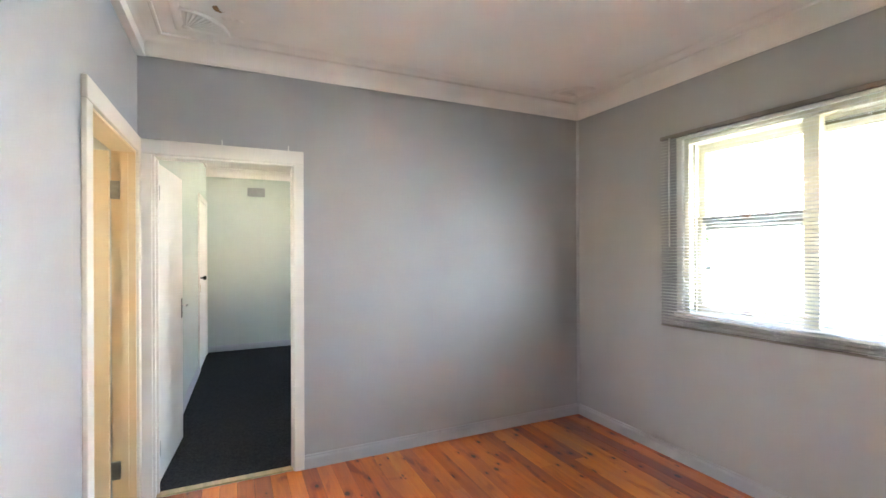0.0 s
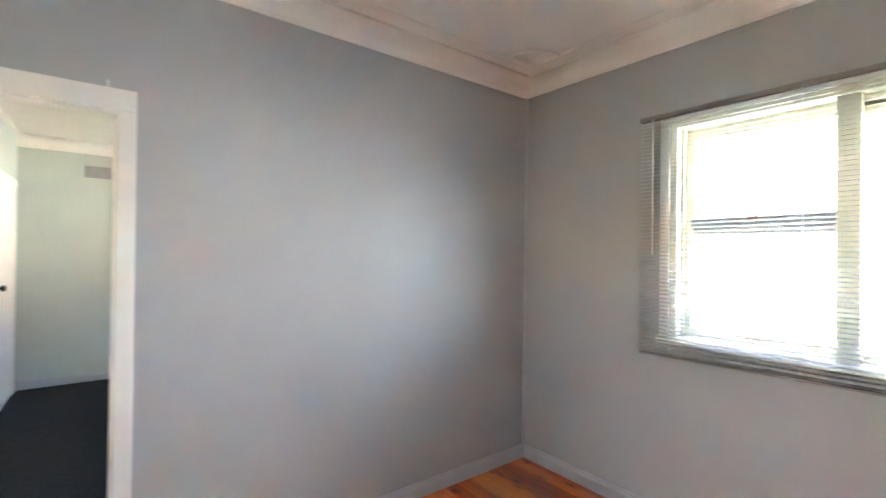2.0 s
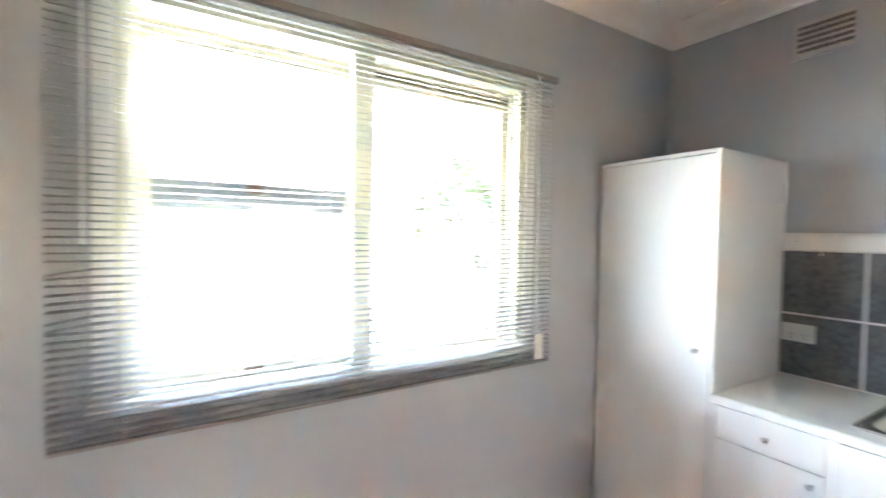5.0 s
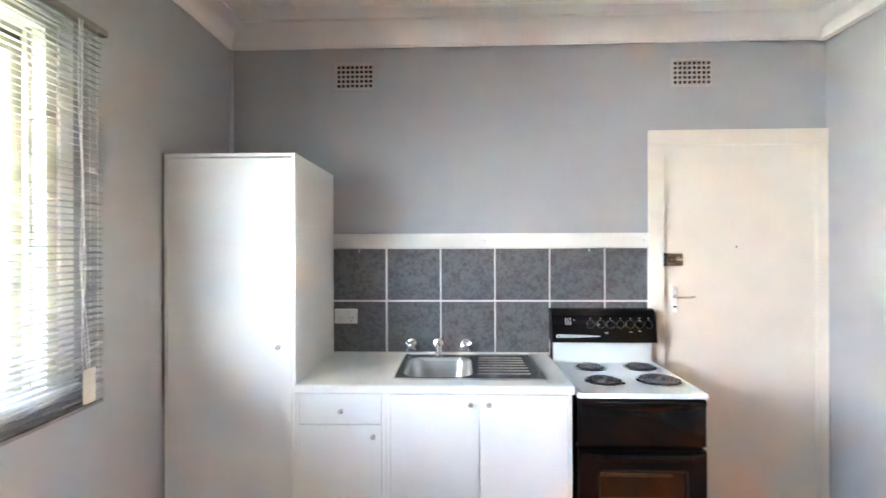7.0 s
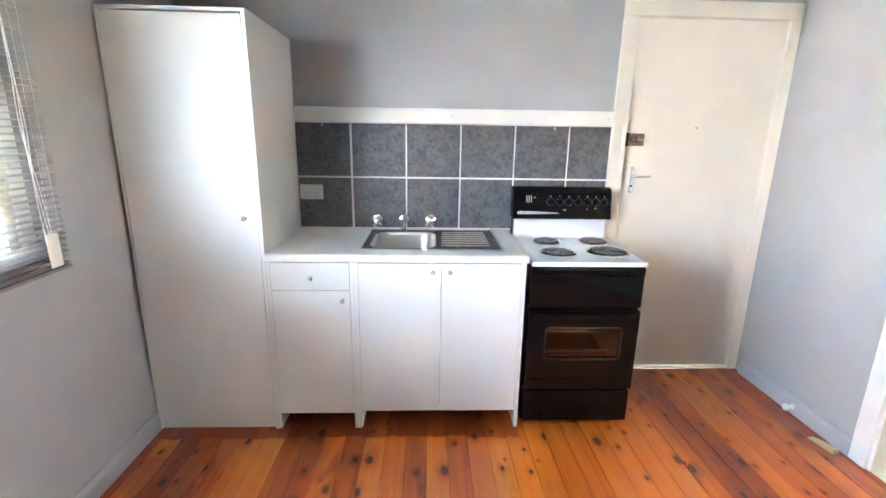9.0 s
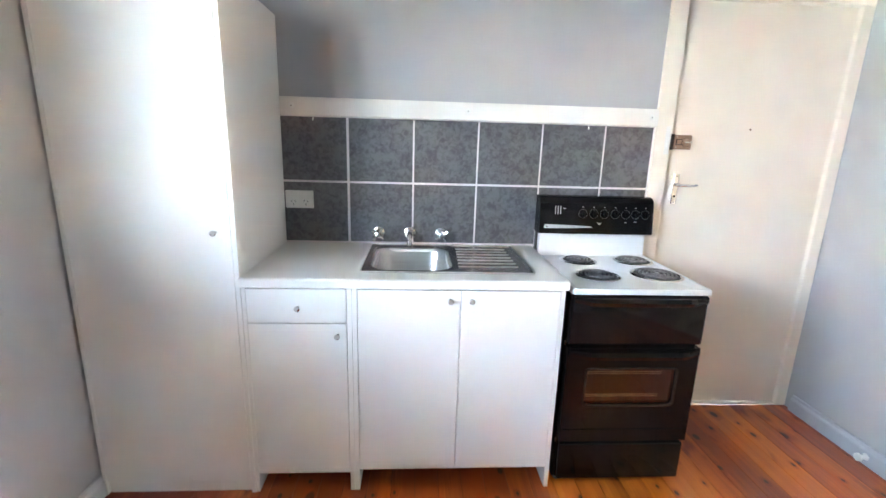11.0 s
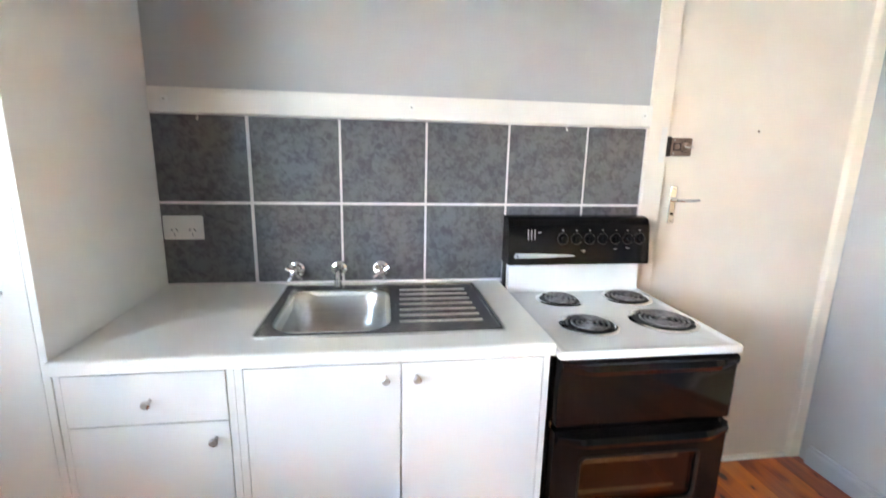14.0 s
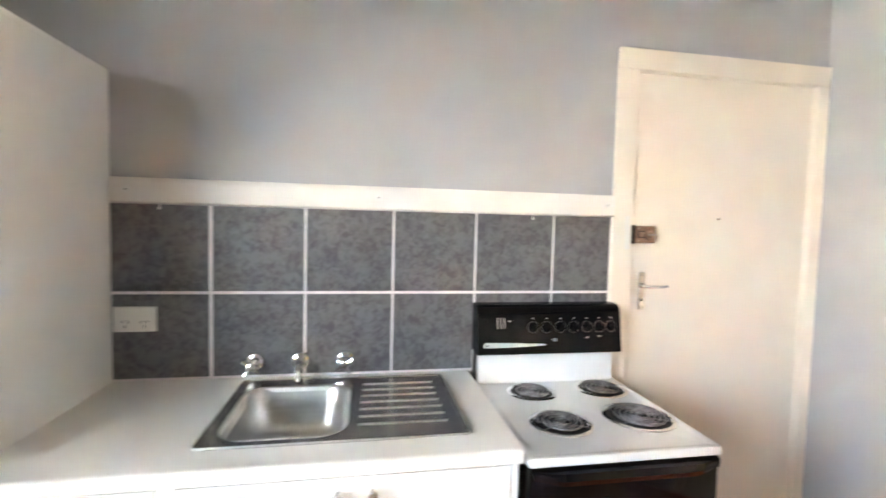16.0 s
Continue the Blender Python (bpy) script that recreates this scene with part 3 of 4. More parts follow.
door_c2 = thing("door_4", (RW, -1.3, 0), "open doorway in white painted timber frame", "doorway", kind="structure")
arch_y(door_c2, -1.763, -0.833, 2.100, RW, 0.082, 0.082, -1, 0.088, TRIM)
for a, b in ((-1.6795, -1.665), (-0.930, -0.9155)):
    part("jamb", box(RW - 0.006, RW + 0.106, a, b, 0.0, 2.011), TRIM, door_c2)
part("jamb_head", box(RW - 0.006, RW + 0.106, -1.664, -0.931, 1.997, 2.011), TRIM, door_c2)

door_bed = thing("door_5", (BED_X - 0.1, -7.1, 0), "closed white closet door in bedroom", "door", kind="structure")
for a, b in ((-7.66, -7.59), (-6.69, -6.62)):
    part("architrave_leg", skewed(box(BED_X - 0.020, BED_X, a, b, 0.006, 2.08, 0.004)), TRIM, door_bed)
part("architrave_head", skewed(box(BED_X - 0.022, BED_X, -7.66, -6.62, 2.0805, 2.15, 0.004)), TRIM, door_bed)
part("leaf", skewed(box(BED_X - 0.012, BED_X - 0.001, -7.588, -6.692, 0.012, 2.078, 0.002)), TRIM, door_bed)
part("door_knob", skewed(lathe(bmesh.new(), [(0.010, 0.0), (0.010, 0.03), (0.026, 0.04), (0.028, 0.055), (0.018, 0.068)], Matrix.Translation((BED_X - 0.012, -6.75, 1.13)) @ pose(0, 0, 0, 0, -90, 0), 14)), ENAMEL, door_bed, "black round knob", smooth=True)
part("key_plate", skewed(box(BED_X - 0.016, BED_X - 0.012, -6.765, -6.735, 0.96, 1.06, 0.001)), paint("brass_plate", (0.5, 0.3, 0.12), 0.4, 0.8), door_bed, "brass key plate")

# ---------- window ----------
win = thing("window_1", (0, -1.87, 1.0), "cream timber window with double-hung and fixed lights", "window", kind="structure")
X0, X1 = -0.135, 0.0
for a, b in ((-2.676, -2.6255), (-1.1145, -1.062)):
    part("architrave_leg", box(0.0, 0.014, a, b, 1.040, 2.2155, 0.003), TRIM, win)
part("architrave_head", box(0.0, 0.016, -2.676, -1.062, 2.2155, 2.258, 0.003), TRIM, win)
part("window_sill", box(-0.16, 0.028, -2.690, -1.048, 1.0005, 1.038, 0.006), TRIM, win)
for a, b in ((-2.6245, -2.585), (-1.155, -1.1155)):
    part("frame_jamb", box(X0, X1 + 0.006, a, b, 1.0385, 2.2145, 0.003), SASH, win)
part("frame_head", box(X0, X1 + 0.006, -2.5845, -1.1555, 2.176, 2.2145, 0.003), SASH, win)
part("mullion", box(-0.060, X1 - 0.004, -1.926, -1.846, 1.0385, 2.1755, 0.004), SASH, win)
for a, b in ((-2.5845, -2.570), (-1.169, -1.1555)):
    part("stop_bead", box(-0.058, -0.040, a, b, 1.0385, 2.1755, 0.002), SASH, win)


def sash(y0, y1, z0, z1, x0, x1, stile, top, bottom):
    s = part("sash_stile", box(x0, x1, y0, y0 + stile, z0, z1, 0.003), SASH, win)
    part("sash_stile", box(x0, x1, y1 - stile, y1, z0, z1, 0.003), SASH, win)
    for a, b in ((z1 - top, z1), (z0, z0 + bottom)):
        meets = 1.5 < a < 1.7
        part("meeting_rail" if meets else "sash_rail", box(x0, x1, y0 + stile, y1 - stile, a, b, 0.003), MEET if meets else SASH, win, "meeting rail in grey darkened as if backlit" if meets else "")
    xm = (x0 + x1) / 2
    p = part("pane", box(xm - 0.002, xm + 0.002, y0 + stile, y1 - stile, z0 + bottom, z1 - top), GLASS, win)
    p.visible_shadow = False


sash(-2.5840, -1.8900, 1.596, 2.1750, -0.130, -0.098, 0.042, 0.060, 0.048)
sash(-2.5840, -1.8900, 1.0390, 1.684, -0.096, -0.064, 0.042, 0.046, 0.055)
sash(-1.8890, -1.1560, 1.0390, 2.130, -0.110, -0.070, 0.040, 0.042, 0.030)
part("head_filler", box(-0.125, -0.060, -1.8890, -1.1560, 2.1525, 2.1755, 0.002), SASH, win)
# dark strip that stands in for the shadow below the frame head
part("shadow_strip", box(-0.125, -0.075, -1.8890, -1.1560, 2.131, 2.152), paint("head_shadow_dark", (0.16, 0.14, 0.08), 0.6, var=0.2, scale=20), win, "dark strip painting the shadow under the frame head")
part("sash_catch", box(-0.064, -0.046, -2.275, -2.225, 1.655, 1.690, 0.004), BRONZE, win, "small dark sash catch")
part("sash_lift", box(-0.064, -0.050, -2.280, -2.220, 1.062, 1.080, 0.003), BRONZE, win)

# unseen bedroom and side room windows, added to let light in
for nm, a, b, z0, z1, x0, x1 in (("window_2", -6.5, -5.55, 1.12, 2.05, -0.12, -0.02), ("window_3", -3.2, -2.7, 1.4, 1.95, SIDE_X + 0.01, SIDE_X + 0.09), ("window_4", -1.4, -0.8, 1.4, 1.95, SIDE_X + 0.01, SIDE_X + 0.09)):
    w = thing(nm, ((x0 + x1) / 2, (a + b) / 2, z0), "unseen plain white window frame, added to let light in", "window", kind="structure")
    for p, q in ((a, a + 0.05), (b - 0.05, b), ((a + b) / 2 - 0.03, (a + b) / 2 + 0.03)):
        part("frame_jamb", box(x0, x1, p, q, z0 + 0.051, z1 - 0.051), TRIM, w)
    part("frame_head", box(x0, x1, a, b, z1 - 0.05, z1), TRIM, w)
    part("window_sill", box(x0, x1, a, b, z0, z0 + 0.05), TRIM, w)

# ---------- venetian blind ----------
def venetian():
    b = thing("venetian_blind", (0.045, -1.845, 0.915), "white slatted venetian blind, slats open, hung over the window", "blind")
    y0, y1, xc = -2.766, -0.990, 0.046
    rise = lambda y, z: z + 0.022 * (y - y0) / (y1 - y0) * max(0.0, (2.232 - z) / 1.30)      # the bottom hangs lower at one end
    part("headrail", box(xc - 0.013, xc + 0.013, y0 - 0.006, y1 + 0.022, 2.232, 2.258, 0.003), RAILM, b, "grey-brown steel headrail")
    bm = box(xc - 0.012, xc + 0.012, y0, y1, 0.930, 0.942, 0.003)
    for vv in bm.verts:
        vv.co.z = rise(vv.co.y, vv.co.z)
    part("bottom_rail", bm, RAILM, b)
    rng = random.Random(4)
    zs = [0.951 + 0.0212 * k for k in range(62) if 0.951 + 0.0212 * k < 2.228]
    prof = []
    for k in range(7):
        u = -0.0125 + 0.025 * k / 6
        prof.append((u, 0.0022 * (1 - (u / 0.0125) ** 2)))
    for k, z in enumerate(zs):
        tilt = radians(12 + rng.uniform(-2.0, 2.0))
        sag = 0.004 * rng.random() if (1.25 < z < 1.42) else 0.0
        bm = bmesh.new()
        ys = [y0, y0 + 0.10, -1.85, y1 - 0.10, y1]
        rows = []
        for yy in ys:
            dz = -sag * 4 if yy == y0 else rng.uniform(-0.0008, 0.0008)
            c, s = math.cos(tilt), math.sin(tilt)
            rows.append([bm.verts.new((xc + u * c - h * s, yy, rise(yy, z) + dz - u * s + h * c)) for u, h in prof])
        for r0, r1 in zip(rows, rows[1:]):
            for a in range(6):
                bm.faces.new((r0[a], r0[a + 1], r1[a + 1], r1[a]))
        bmesh.ops.solidify(bm, geom=bm.faces[:], thickness=0.0006)
        part("slat", bm, BLIND, b)
    for yy in (-2.60, -2.03, -1.62, -1.02):
        for dx in (-0.0135, 0.0135):
            bm = bmesh.new()
            tube(bm, [(xc + dx, yy, rise(yy, 0.942)), (xc + dx, yy + 0.002, 1.6), (xc + dx, yy, 2.233)], 0.0009, 4)
            part("ladder_cord", bm, CORD, b)
    bm = bmesh.new()
    tube(bm, [(xc + 0.022, -2.690, 2.232), (xc + 0.028, -2.688, 2.0), (xc + 0.026, -2.687, 1.485)], 0.0042, 8)
    part("tilt_wand", bm, CORD, b, "white plastic tilt wand", smooth=True)
    bm = bmesh.new()
    for dy, ph in ((0.0, 0.0), (0.006, 1.3), (-0.005, 2.4)):
        pts = []
        for k in range(25):
            z = 2.235 - 1.150 * k / 24
            w = 0.010 * math.sin(5.2 * k / 24 + ph) * (k / 24)
            if 14 < k < 20:
                w += 0.012 * math.sin((k - 14) / 6 * math.pi) * (1 if dy > 0 else -0.6)
            pts.append((xc + 0.022 + 0.004 * math.sin(k * 0.5 + ph), -1.100 + 0.022 * k / 24 + dy * (1 - k / 24) + w, z))
        tube(bm, pts, 0.0016, 5)
    part("pull_cord", bm, CORD, b, "white twisted pull cords", smooth=True)
    part("cord_tag", box(xc + 0.020, xc + 0.024, -1.092, -1.040, 0.972, 1.088, 0.003), TAGM, b, "cream plastic cord tag")
    return b


venetian()

# ---------- kitchen: splashback, strip, power point, taps ----------
PX = 0.592                              # right face of the pantry, left end of the bench
TP, TW, TH = 0.3030, 0.2950, 0.2860     # tile pitch, width, height
splash = tagged(thing("splashback", (1.47, 0, 0.90), "charcoal mottled tiles with white grout on the wall", "splashback"), kind="structure")
part("grout_bed", box(PX, 2.344, -0.0055, 0.0, 0.892, 1.484), GROUT, splash, "white grout lines")


def tile_mesh(w, h):
    bm = box(0, w, -0.0085, -0.003, 0, h, 0.0015, 1)
    return mesh_from("tile", bm, TILE)


full_tile, end_tile, low_tile, low_end = tile_mesh(TW, TH), tile_mesh(0.228, TH), tile_mesh(TW, 0.281), tile_mesh(0.228, 0.281)
for row, (z, meshes) in enumerate(((0.905, (low_tile, low_end)), (1.196, (full_tile, end_tile)))):
    for col in range(6):
        t = new("tile", meshes[1] if col == 5 else meshes[0])
        t.parent = splash
        t.matrix_parent_inverse = WORLD[splash.name].inverted()
        t.location = (PX + 0.0005 + TP * col + (0.0035 if col else 0), 0, z)

strip = thing("wall_batten", (1.47, 0, 1.48), "cream painted rounded timber batten above the tiles", "batten")
prof = [(0, 1.4845), (0.020, 1.4845), (0.027, 1.489), (0.030, 1.500), (0.030, 1.545), (0.027, 1.558), (0.020, 1.566), (0, 1.568)]
part("board", extrude_profile(bmesh.new(), prof, "x", 0.599, 2.344, lambda s, p, q: (s, -p, q)), TRIM, strip, smooth=True)
for x in (0.650, 1.445, 2.312):
    part("screw_cap", lathe(bmesh.new(), [(0.013, 0.0), (0.013, 0.003), (0.009, 0.005)], out_of_wall(x, -0.029, 1.527), 14), PLASTIC, strip, "white plastic screw cap", smooth=True)
    part("screw_head", lathe(bmesh.new(), [(0.0035, 0.0), (0.0030, 0.001)], out_of_wall(x, -0.034, 1.527), 10), HINGE, strip, "small steel screw head")
for x in (0.74, 2.02):
    bm = bmesh.new()
    tube(bm, [(x, -0.010, 1.486), (x, -0.010, 1.470), (x, -0.017, 1.466), (x, -0.020, 1.473)], 0.0022, 6)
    part("cup_hook", bm, PLASTIC, strip, smooth=True)

outlet = thing("power_point", (0.664, -0.008, 1.105), "white double power point on dark tile", "power point")
part("plate", box(0.600, 0.729, -0.019, -0.0085, 1.064, 1.147, 0.004), PLASTIC, outlet)
for x in (0.636, 0.694):
    part("switch", box(x - 0.007, x + 0.007, -0.0225, -0.019, 1.112, 1.132, 0.002), PLASTIC, outlet)
    for dx, dz, a in ((-0.008, 1.098, 25), (0.008, 1.098, -25), (0.0, 1.082, 0)):
        bm = box(-0.0013, 0.0013, -0.0195, -0.0188, -0.005, 0.005)
        bm.transform(Matrix.Translation((x + dx, 0, dz)) @ pose(0, 0, 0, 0, a, 0))
        part("socket_slot", bm, DARK, outlet)


def wall_tap(x, name, label):
    t = thing(name, (x, -0.008, 0.953), label, "tap", "wall taps above the sink" if name == "tap" else "")
    part("flange", lathe(bmesh.new(), [(0.031, 0.0), (0.031, 0.004), (0.028, 0.010), (0.018, 0.014), (0.016, 0.022)], out_of_wall(x, -0.0085, 0.953), 22), CHROME, t, smooth=True)
    return t


for x, turn in ((1.035, 8), (1.337, -12)):
    t = wall_tap(x, "tap", "chrome wall tap with cross handle")
    part("spindle", lathe(bmesh.new(), [(0.012, 0.0), (0.012, 0.022), (0.016, 0.024), (0.016, 0.034), (0.010, 0.038)], out_of_wall(x, -0.030, 0.953), 16), CHROME, t, smooth=True)
    bm = lathe(bmesh.new(), [(0.014, 0.0), (0.016, 0.006), (0.013, 0.014), (0.006, 0.017)], out_of_wall(x, -0.066, 0.953), 16)
    for k in range(4):
        a = radians(45 + turn + 90 * k)
        c, s = math.cos(a), math.sin(a)
        tube(bm, [(x + 0.008 * c, -0.073, 0.953 + 0.008 * s), (x + 0.022 * c, -0.075, 0.953 + 0.022 * s), (x + 0.034 * c, -0.076, 0.953 + 0.034 * s)], 0.0055, 8, 0.0075)
    part("cross_handle", bm, CHROME, t, "chrome cross handle", smooth=True)
t = wall_tap(1.185, "spout", "short chrome wall spout above the sink")
bm = bmesh.new()
arc = [(1.185, -0.020, 0.955)]
for k in range(9):
    a = math.pi / 2 * k / 8
    arc.append((1.185, -0.048 - 0.034 * math.sin(a), 0.921 + 0.034 * math.cos(a)))
arc.append((1.185, -0.082, 0.914))
tube(bm, arc, 0.012, 12, 0.0105)
part("pipe", bm, CHROME, t, smooth=True)
part("nozzle", lathe(bmesh.new(), [(0.0135, 0.0), (0.0135, 0.014)], Matrix.Translation((1.185, -0.082, 0.906)), 14), CHROME, t, smooth=True)

# ---------- cabinets ----------
FY = -0.600                              # face of the doors


def knob(parent, x, z, y=FY):
    part("knob", lathe(bmesh.new(), [(0.0045, 0.0), (0.0045, 0.014), (0.0085, 0.017), (0.0105, 0.022), (0.0105, 0.025), (0.008, 0.027)], out_of_wall(x, y, z), 16), NICKEL, parent, "round satin metal knob", smooth=True)


pantry = thing("pantry_cabinet", (0.30, -0.3, 0), "tall white melamine pantry cabinet, door closed", "cabinet")
part("side_panel", box(0.0120, 0.0277, -0.585, -0.004, 0.0, 1.885, 0.001), MELA, pantry)
part("side_panel", box(PX - 0.016, PX, -0.602, -0.004, 0.0, 1.885, 0.001), MELA, pantry)
part("top_panel", box(0.0120, PX, -0.602, -0.004, 1.8852, 1.901, 0.001), MELA, pantry)
part("side_panel", box(0.0120, 0.0237, -0.602, -0.5855, 0.0, 1.885, 0.001), MELA, pantry)
part("back_panel", box(0.0280, PX - 0.016, -0.014, -0.006, 0.06, 1.885), MELA, pantry)
part("bottom_panel", box(0.0280, PX - 0.0162, -0.58, -0.014, 0.055, 0.071), MELA, pantry)
part("plinth", box(0.0282, PX - 0.0165, -0.588, -0.572, 0.0, 0.054, 0.001), MELA, pantry, "recessed white plinth board")
pdoor = part("door", box(0.0262, PX - 0.0190, FY, FY + 0.016, 0.058, 1.8805, 0.0012), MELA, pantry)
knob(pdoor, 0.523, 1.061)

unit = thing("drawer_cabinet", (0.79, -0.3, 0), "white melamine base cabinet with drawer and door", "cabinet")
part("side_panel", box(PX + 0.0005, PX + 0.014, -0.598, -0.004, 0.0, 0.862, 0.001), MELA, unit)
part("side_panel", box(0.966, 0.984, -0.598, -0.004, 0.0, 0.862, 0.001), MELA, unit)
part("bottom_panel", box(PX + 0.0142, 0.9658, -0.585, -0.02, 0.086, 0.102), MELA, unit)
part("bottom_rail", box(PX + 0.0142, 0.9658, -0.598, -0.5855, 0.084, 0.094, 0.001), MELA, unit)
part("back_panel", box(PX + 0.0142, 0.9658, -0.02, -0.010, 0.086, 0.862), MELA, unit)
dr = part("drawer_front", box(PX + 0.0162, 0.9638, FY, FY + 0.016, 0.7270, 0.8575, 0.0012), MELA, unit)
knob(dr, 0.792, 0.789)
dd = part("door", box(PX + 0.0162, 0.9638, FY, FY + 0.016, 0.0970, 0.7236, 0.0012), MELA, unit)
knob(dd, 0.932, 0.681)

unit = thing("sink_cabinet", (1.39, -0.3, 0), "white melamine sink cabinet with two doors", "cabinet")
part("side_panel", box(0.9845, 1.003, -0.598, -0.004, 0.0, 0.862, 0.001), MELA, unit)
part("side_panel", box(1.760, 1.778, -0.598, -0.004, 0.0, 0.862, 0.001), MELA, unit)
part("bottom_panel", box(1.0032, 1.7598, -0.585, -0.02, 0.098, 0.114), MELA, unit)
part("bottom_rail", box(1.0032, 1.7598, -0.598, -0.5855, 0.096, 0.106, 0.001), MELA, unit)
part("back_panel", box(1.0032, 1.7598, -0.02, -0.010, 0.098, 0.862), MELA, unit)
d2 = part("door", box(1.0052, 1.3829, FY, FY + 0.016, 0.1080, 0.8570, 0.0012), MELA, unit)
knob(d2, 1.346, 0.821)
d3 = part("door", box(1.3860, 1.7578, FY, FY + 0.016, 0.1080, 0.8570, 0.0012), MELA, unit)
knob(d3, 1.424, 0.821)

# worktop with a cut-out for the bowl
bm = slab([PX + 0.0005, 1.786], [-0.588, -0.0095], [(1.05, 1.35, -0.475, -0.125)], 0.8625, 0.898, lambda u, v, t: (u, v, t))
bench = thing("worktop", (1.19, -0.3, 0.8625), "white laminate worktop with rounded front edge", "worktop")
part("board", bm, LAMI, bench)
prof = [(0.0, 0.8625), (0.018, 0.8625), (0.022, 0.866)] + [(0.012 + 0.011 * math.cos(math.pi / 2 * k / 5), 0.887 + 0.011 * math.sin(math.pi / 2 * k / 5)) for k in range(6)] + [(0.0, 0.898)]
bm = extrude_profile(bmesh.new(), prof, "x", PX - 0.004, 1.786, lambda s, p, q: (s, -0.588 - p, q))
part("rounded_front_edge", bm, LAMI, bench, smooth=True)

# ---------- sink ----------
def rounded(x0, x1, y0, y1, r, n=8):
    pts = []
    for cx, cy, a0 in ((x1 - r, y1 - r, 0), (x0 + r, y1 - r, 90), (x0 + r, y0 + r, 180), (x1 - r, y0 + r, 270)):
        for k in range(n + 1):
            a = radians(a0 + 90 * k / n)
            pts.append((cx + r * math.cos(a), cy + r * math.sin(a)))
    return pts


def loft(bm, rings, cap=True):
    vr = [[bm.verts.new(p) for p in r] for r in rings]
    n = len(vr[0])
    for a, b in zip(vr, vr[1:]):
        for k in range(n):
            bm.faces.new((a[k], a[(k + 1) % n], b[(k + 1) % n], b[k]))
    if cap:
        bm.faces.new(vr[-1])
    return bm


def sink():
    s = thing("kitchen_sink", (1.337, -0.28, 0.898), "brushed stainless steel sink with ribbed drainer", "sink")
    top = 0.9025
    bowl = rounded(1.036, 1.364, -0.490, -0.114, 0.080)
    cx, cy = 1.200, -0.302
    outer = []
    X0, X1, Y0, Y1 = 1.002, 1.681, -0.519, -0.048
    for x, y in bowl:
        dx, dy = x - cx, y - cy
        f = min((X1 - cx) / dx if dx > 1e-6 else (X0 - cx) / dx if dx < -1e-6 else 9e9, (Y1 - cy) / dy if dy > 1e-6 else (Y0 - cy) / dy if dy < -1e-6 else 9e9)
        outer.append([cx + dx * f, cy + dy * f])
    for c in ((X0, Y0), (X1, Y0), (X1, Y1), (X0, Y1)):
        k = min(range(len(outer)), key=lambda i: (outer[i][0] - c[0]) ** 2 + (outer[i][1] - c[1]) ** 2)
        outer[k] = [c[0] + (0.007 if c[0] < cx else -0.007), c[1] + (0.007 if c[1] < cy else -0.007)]
    bm = bmesh.new()
    inner_out = [(x + (cx2 - x) * 0.012, y + (cy2 - y) * 0.012) for (x, y), cx2, cy2 in ((o, 1.337, -0.28) for o in outer)]
    loft(bm, [[(x, y, 0.8985) for x, y in outer], [(x, y, top + 0.001) for x, y in outer], [(x, y, top - 0.001) for x, y in inner_out], [(x, y, top - 0.001) for x, y in bowl]], cap=False)
    part("deck", bm, STEEL, s)
    bm = bmesh.new()
    rings = [[(x, y, top - 0.001) for x, y in bowl]]
    for d, z in ((0.003, -0.0025), (0.007, -0.008), (0.012, -0.020), (0.017, -0.060), (0.026, -0.110), (0.038, -0.134), (0.056, -0.147), (0.085, -0.152)):
        rings.append([(x, y, top + z) for x, y in rounded(1.036 + d, 1.364 - d, -0.490 + d, -0.114 - d, 0.080 - d * 0.4)])
    loft(bm, rings)
    part("bowl", bm, SATIN, s, smooth=True)
    part("drain", lathe(bmesh.new(), [(0.040, 0.0), (0.040, 0.002), (0.030, 0.003), (0.026, 0.0015)], Matrix.Translation((1.201, -0.25, top - 0.153)), 20), CHROME, s, smooth=True)
    for k in range(7):
        y = -0.130 - 0.050 * k
        bm = bmesh.new()
        x0 = 1.400 - 0.002 * k
        prof = [(0.0032 * math.cos(math.pi * j / 6), 0.0040 * math.sin(math.pi * j / 6)) for j in range(7)]
        extrude_profile(bm, prof, "x", x0, 1.630, lambda q, p, h: (q, y + p, top - 0.0012 + h))
        part("drainer_rib", bm, RIBM, s, smooth=True)
    bm = bmesh.new()
    tube(bm, [(1.668, -0.488, top - 0.001), (1.668, -0.30, top - 0.001), (1.668, -0.07, top - 0.001)], 0.004, 6)
    tube(bm, [(1.385, -0.064, top - 0.001), (1.52, -0.064, top - 0.001), (1.664, -0.064, top - 0.001)], 0.004, 6)
    part("raised_edge", bm, STEEL, s, smooth=True)
    rim = rounded(X0 + 0.002, X1 - 0.002, Y0 + 0.002, Y1 - 0.002, 0.016, 5)
    bm = bmesh.new()
    tube(bm, [(x, y, top - 0.0005) for x, y in rim + rim[:1]], 0.0026, 6)
    part("rolled_rim", bm, RIBM, s, "bright rolled rim", smooth=True)
    return s


sink()

# ---------- electric cooker ----------
def spiral_coil(bm, x, y, z, r, turns, wire):
    pts = []
    n = int(turns * 26)
    for k in range(n + 1):
        a = 2 * math.pi * turns * k / n
        rr = r * (0.20 + 0.80 * k / n)
        pts.append((x + rr * math.cos(a), y + rr * math.sin(a), z))
    return tube(bm, pts, wire, 6)


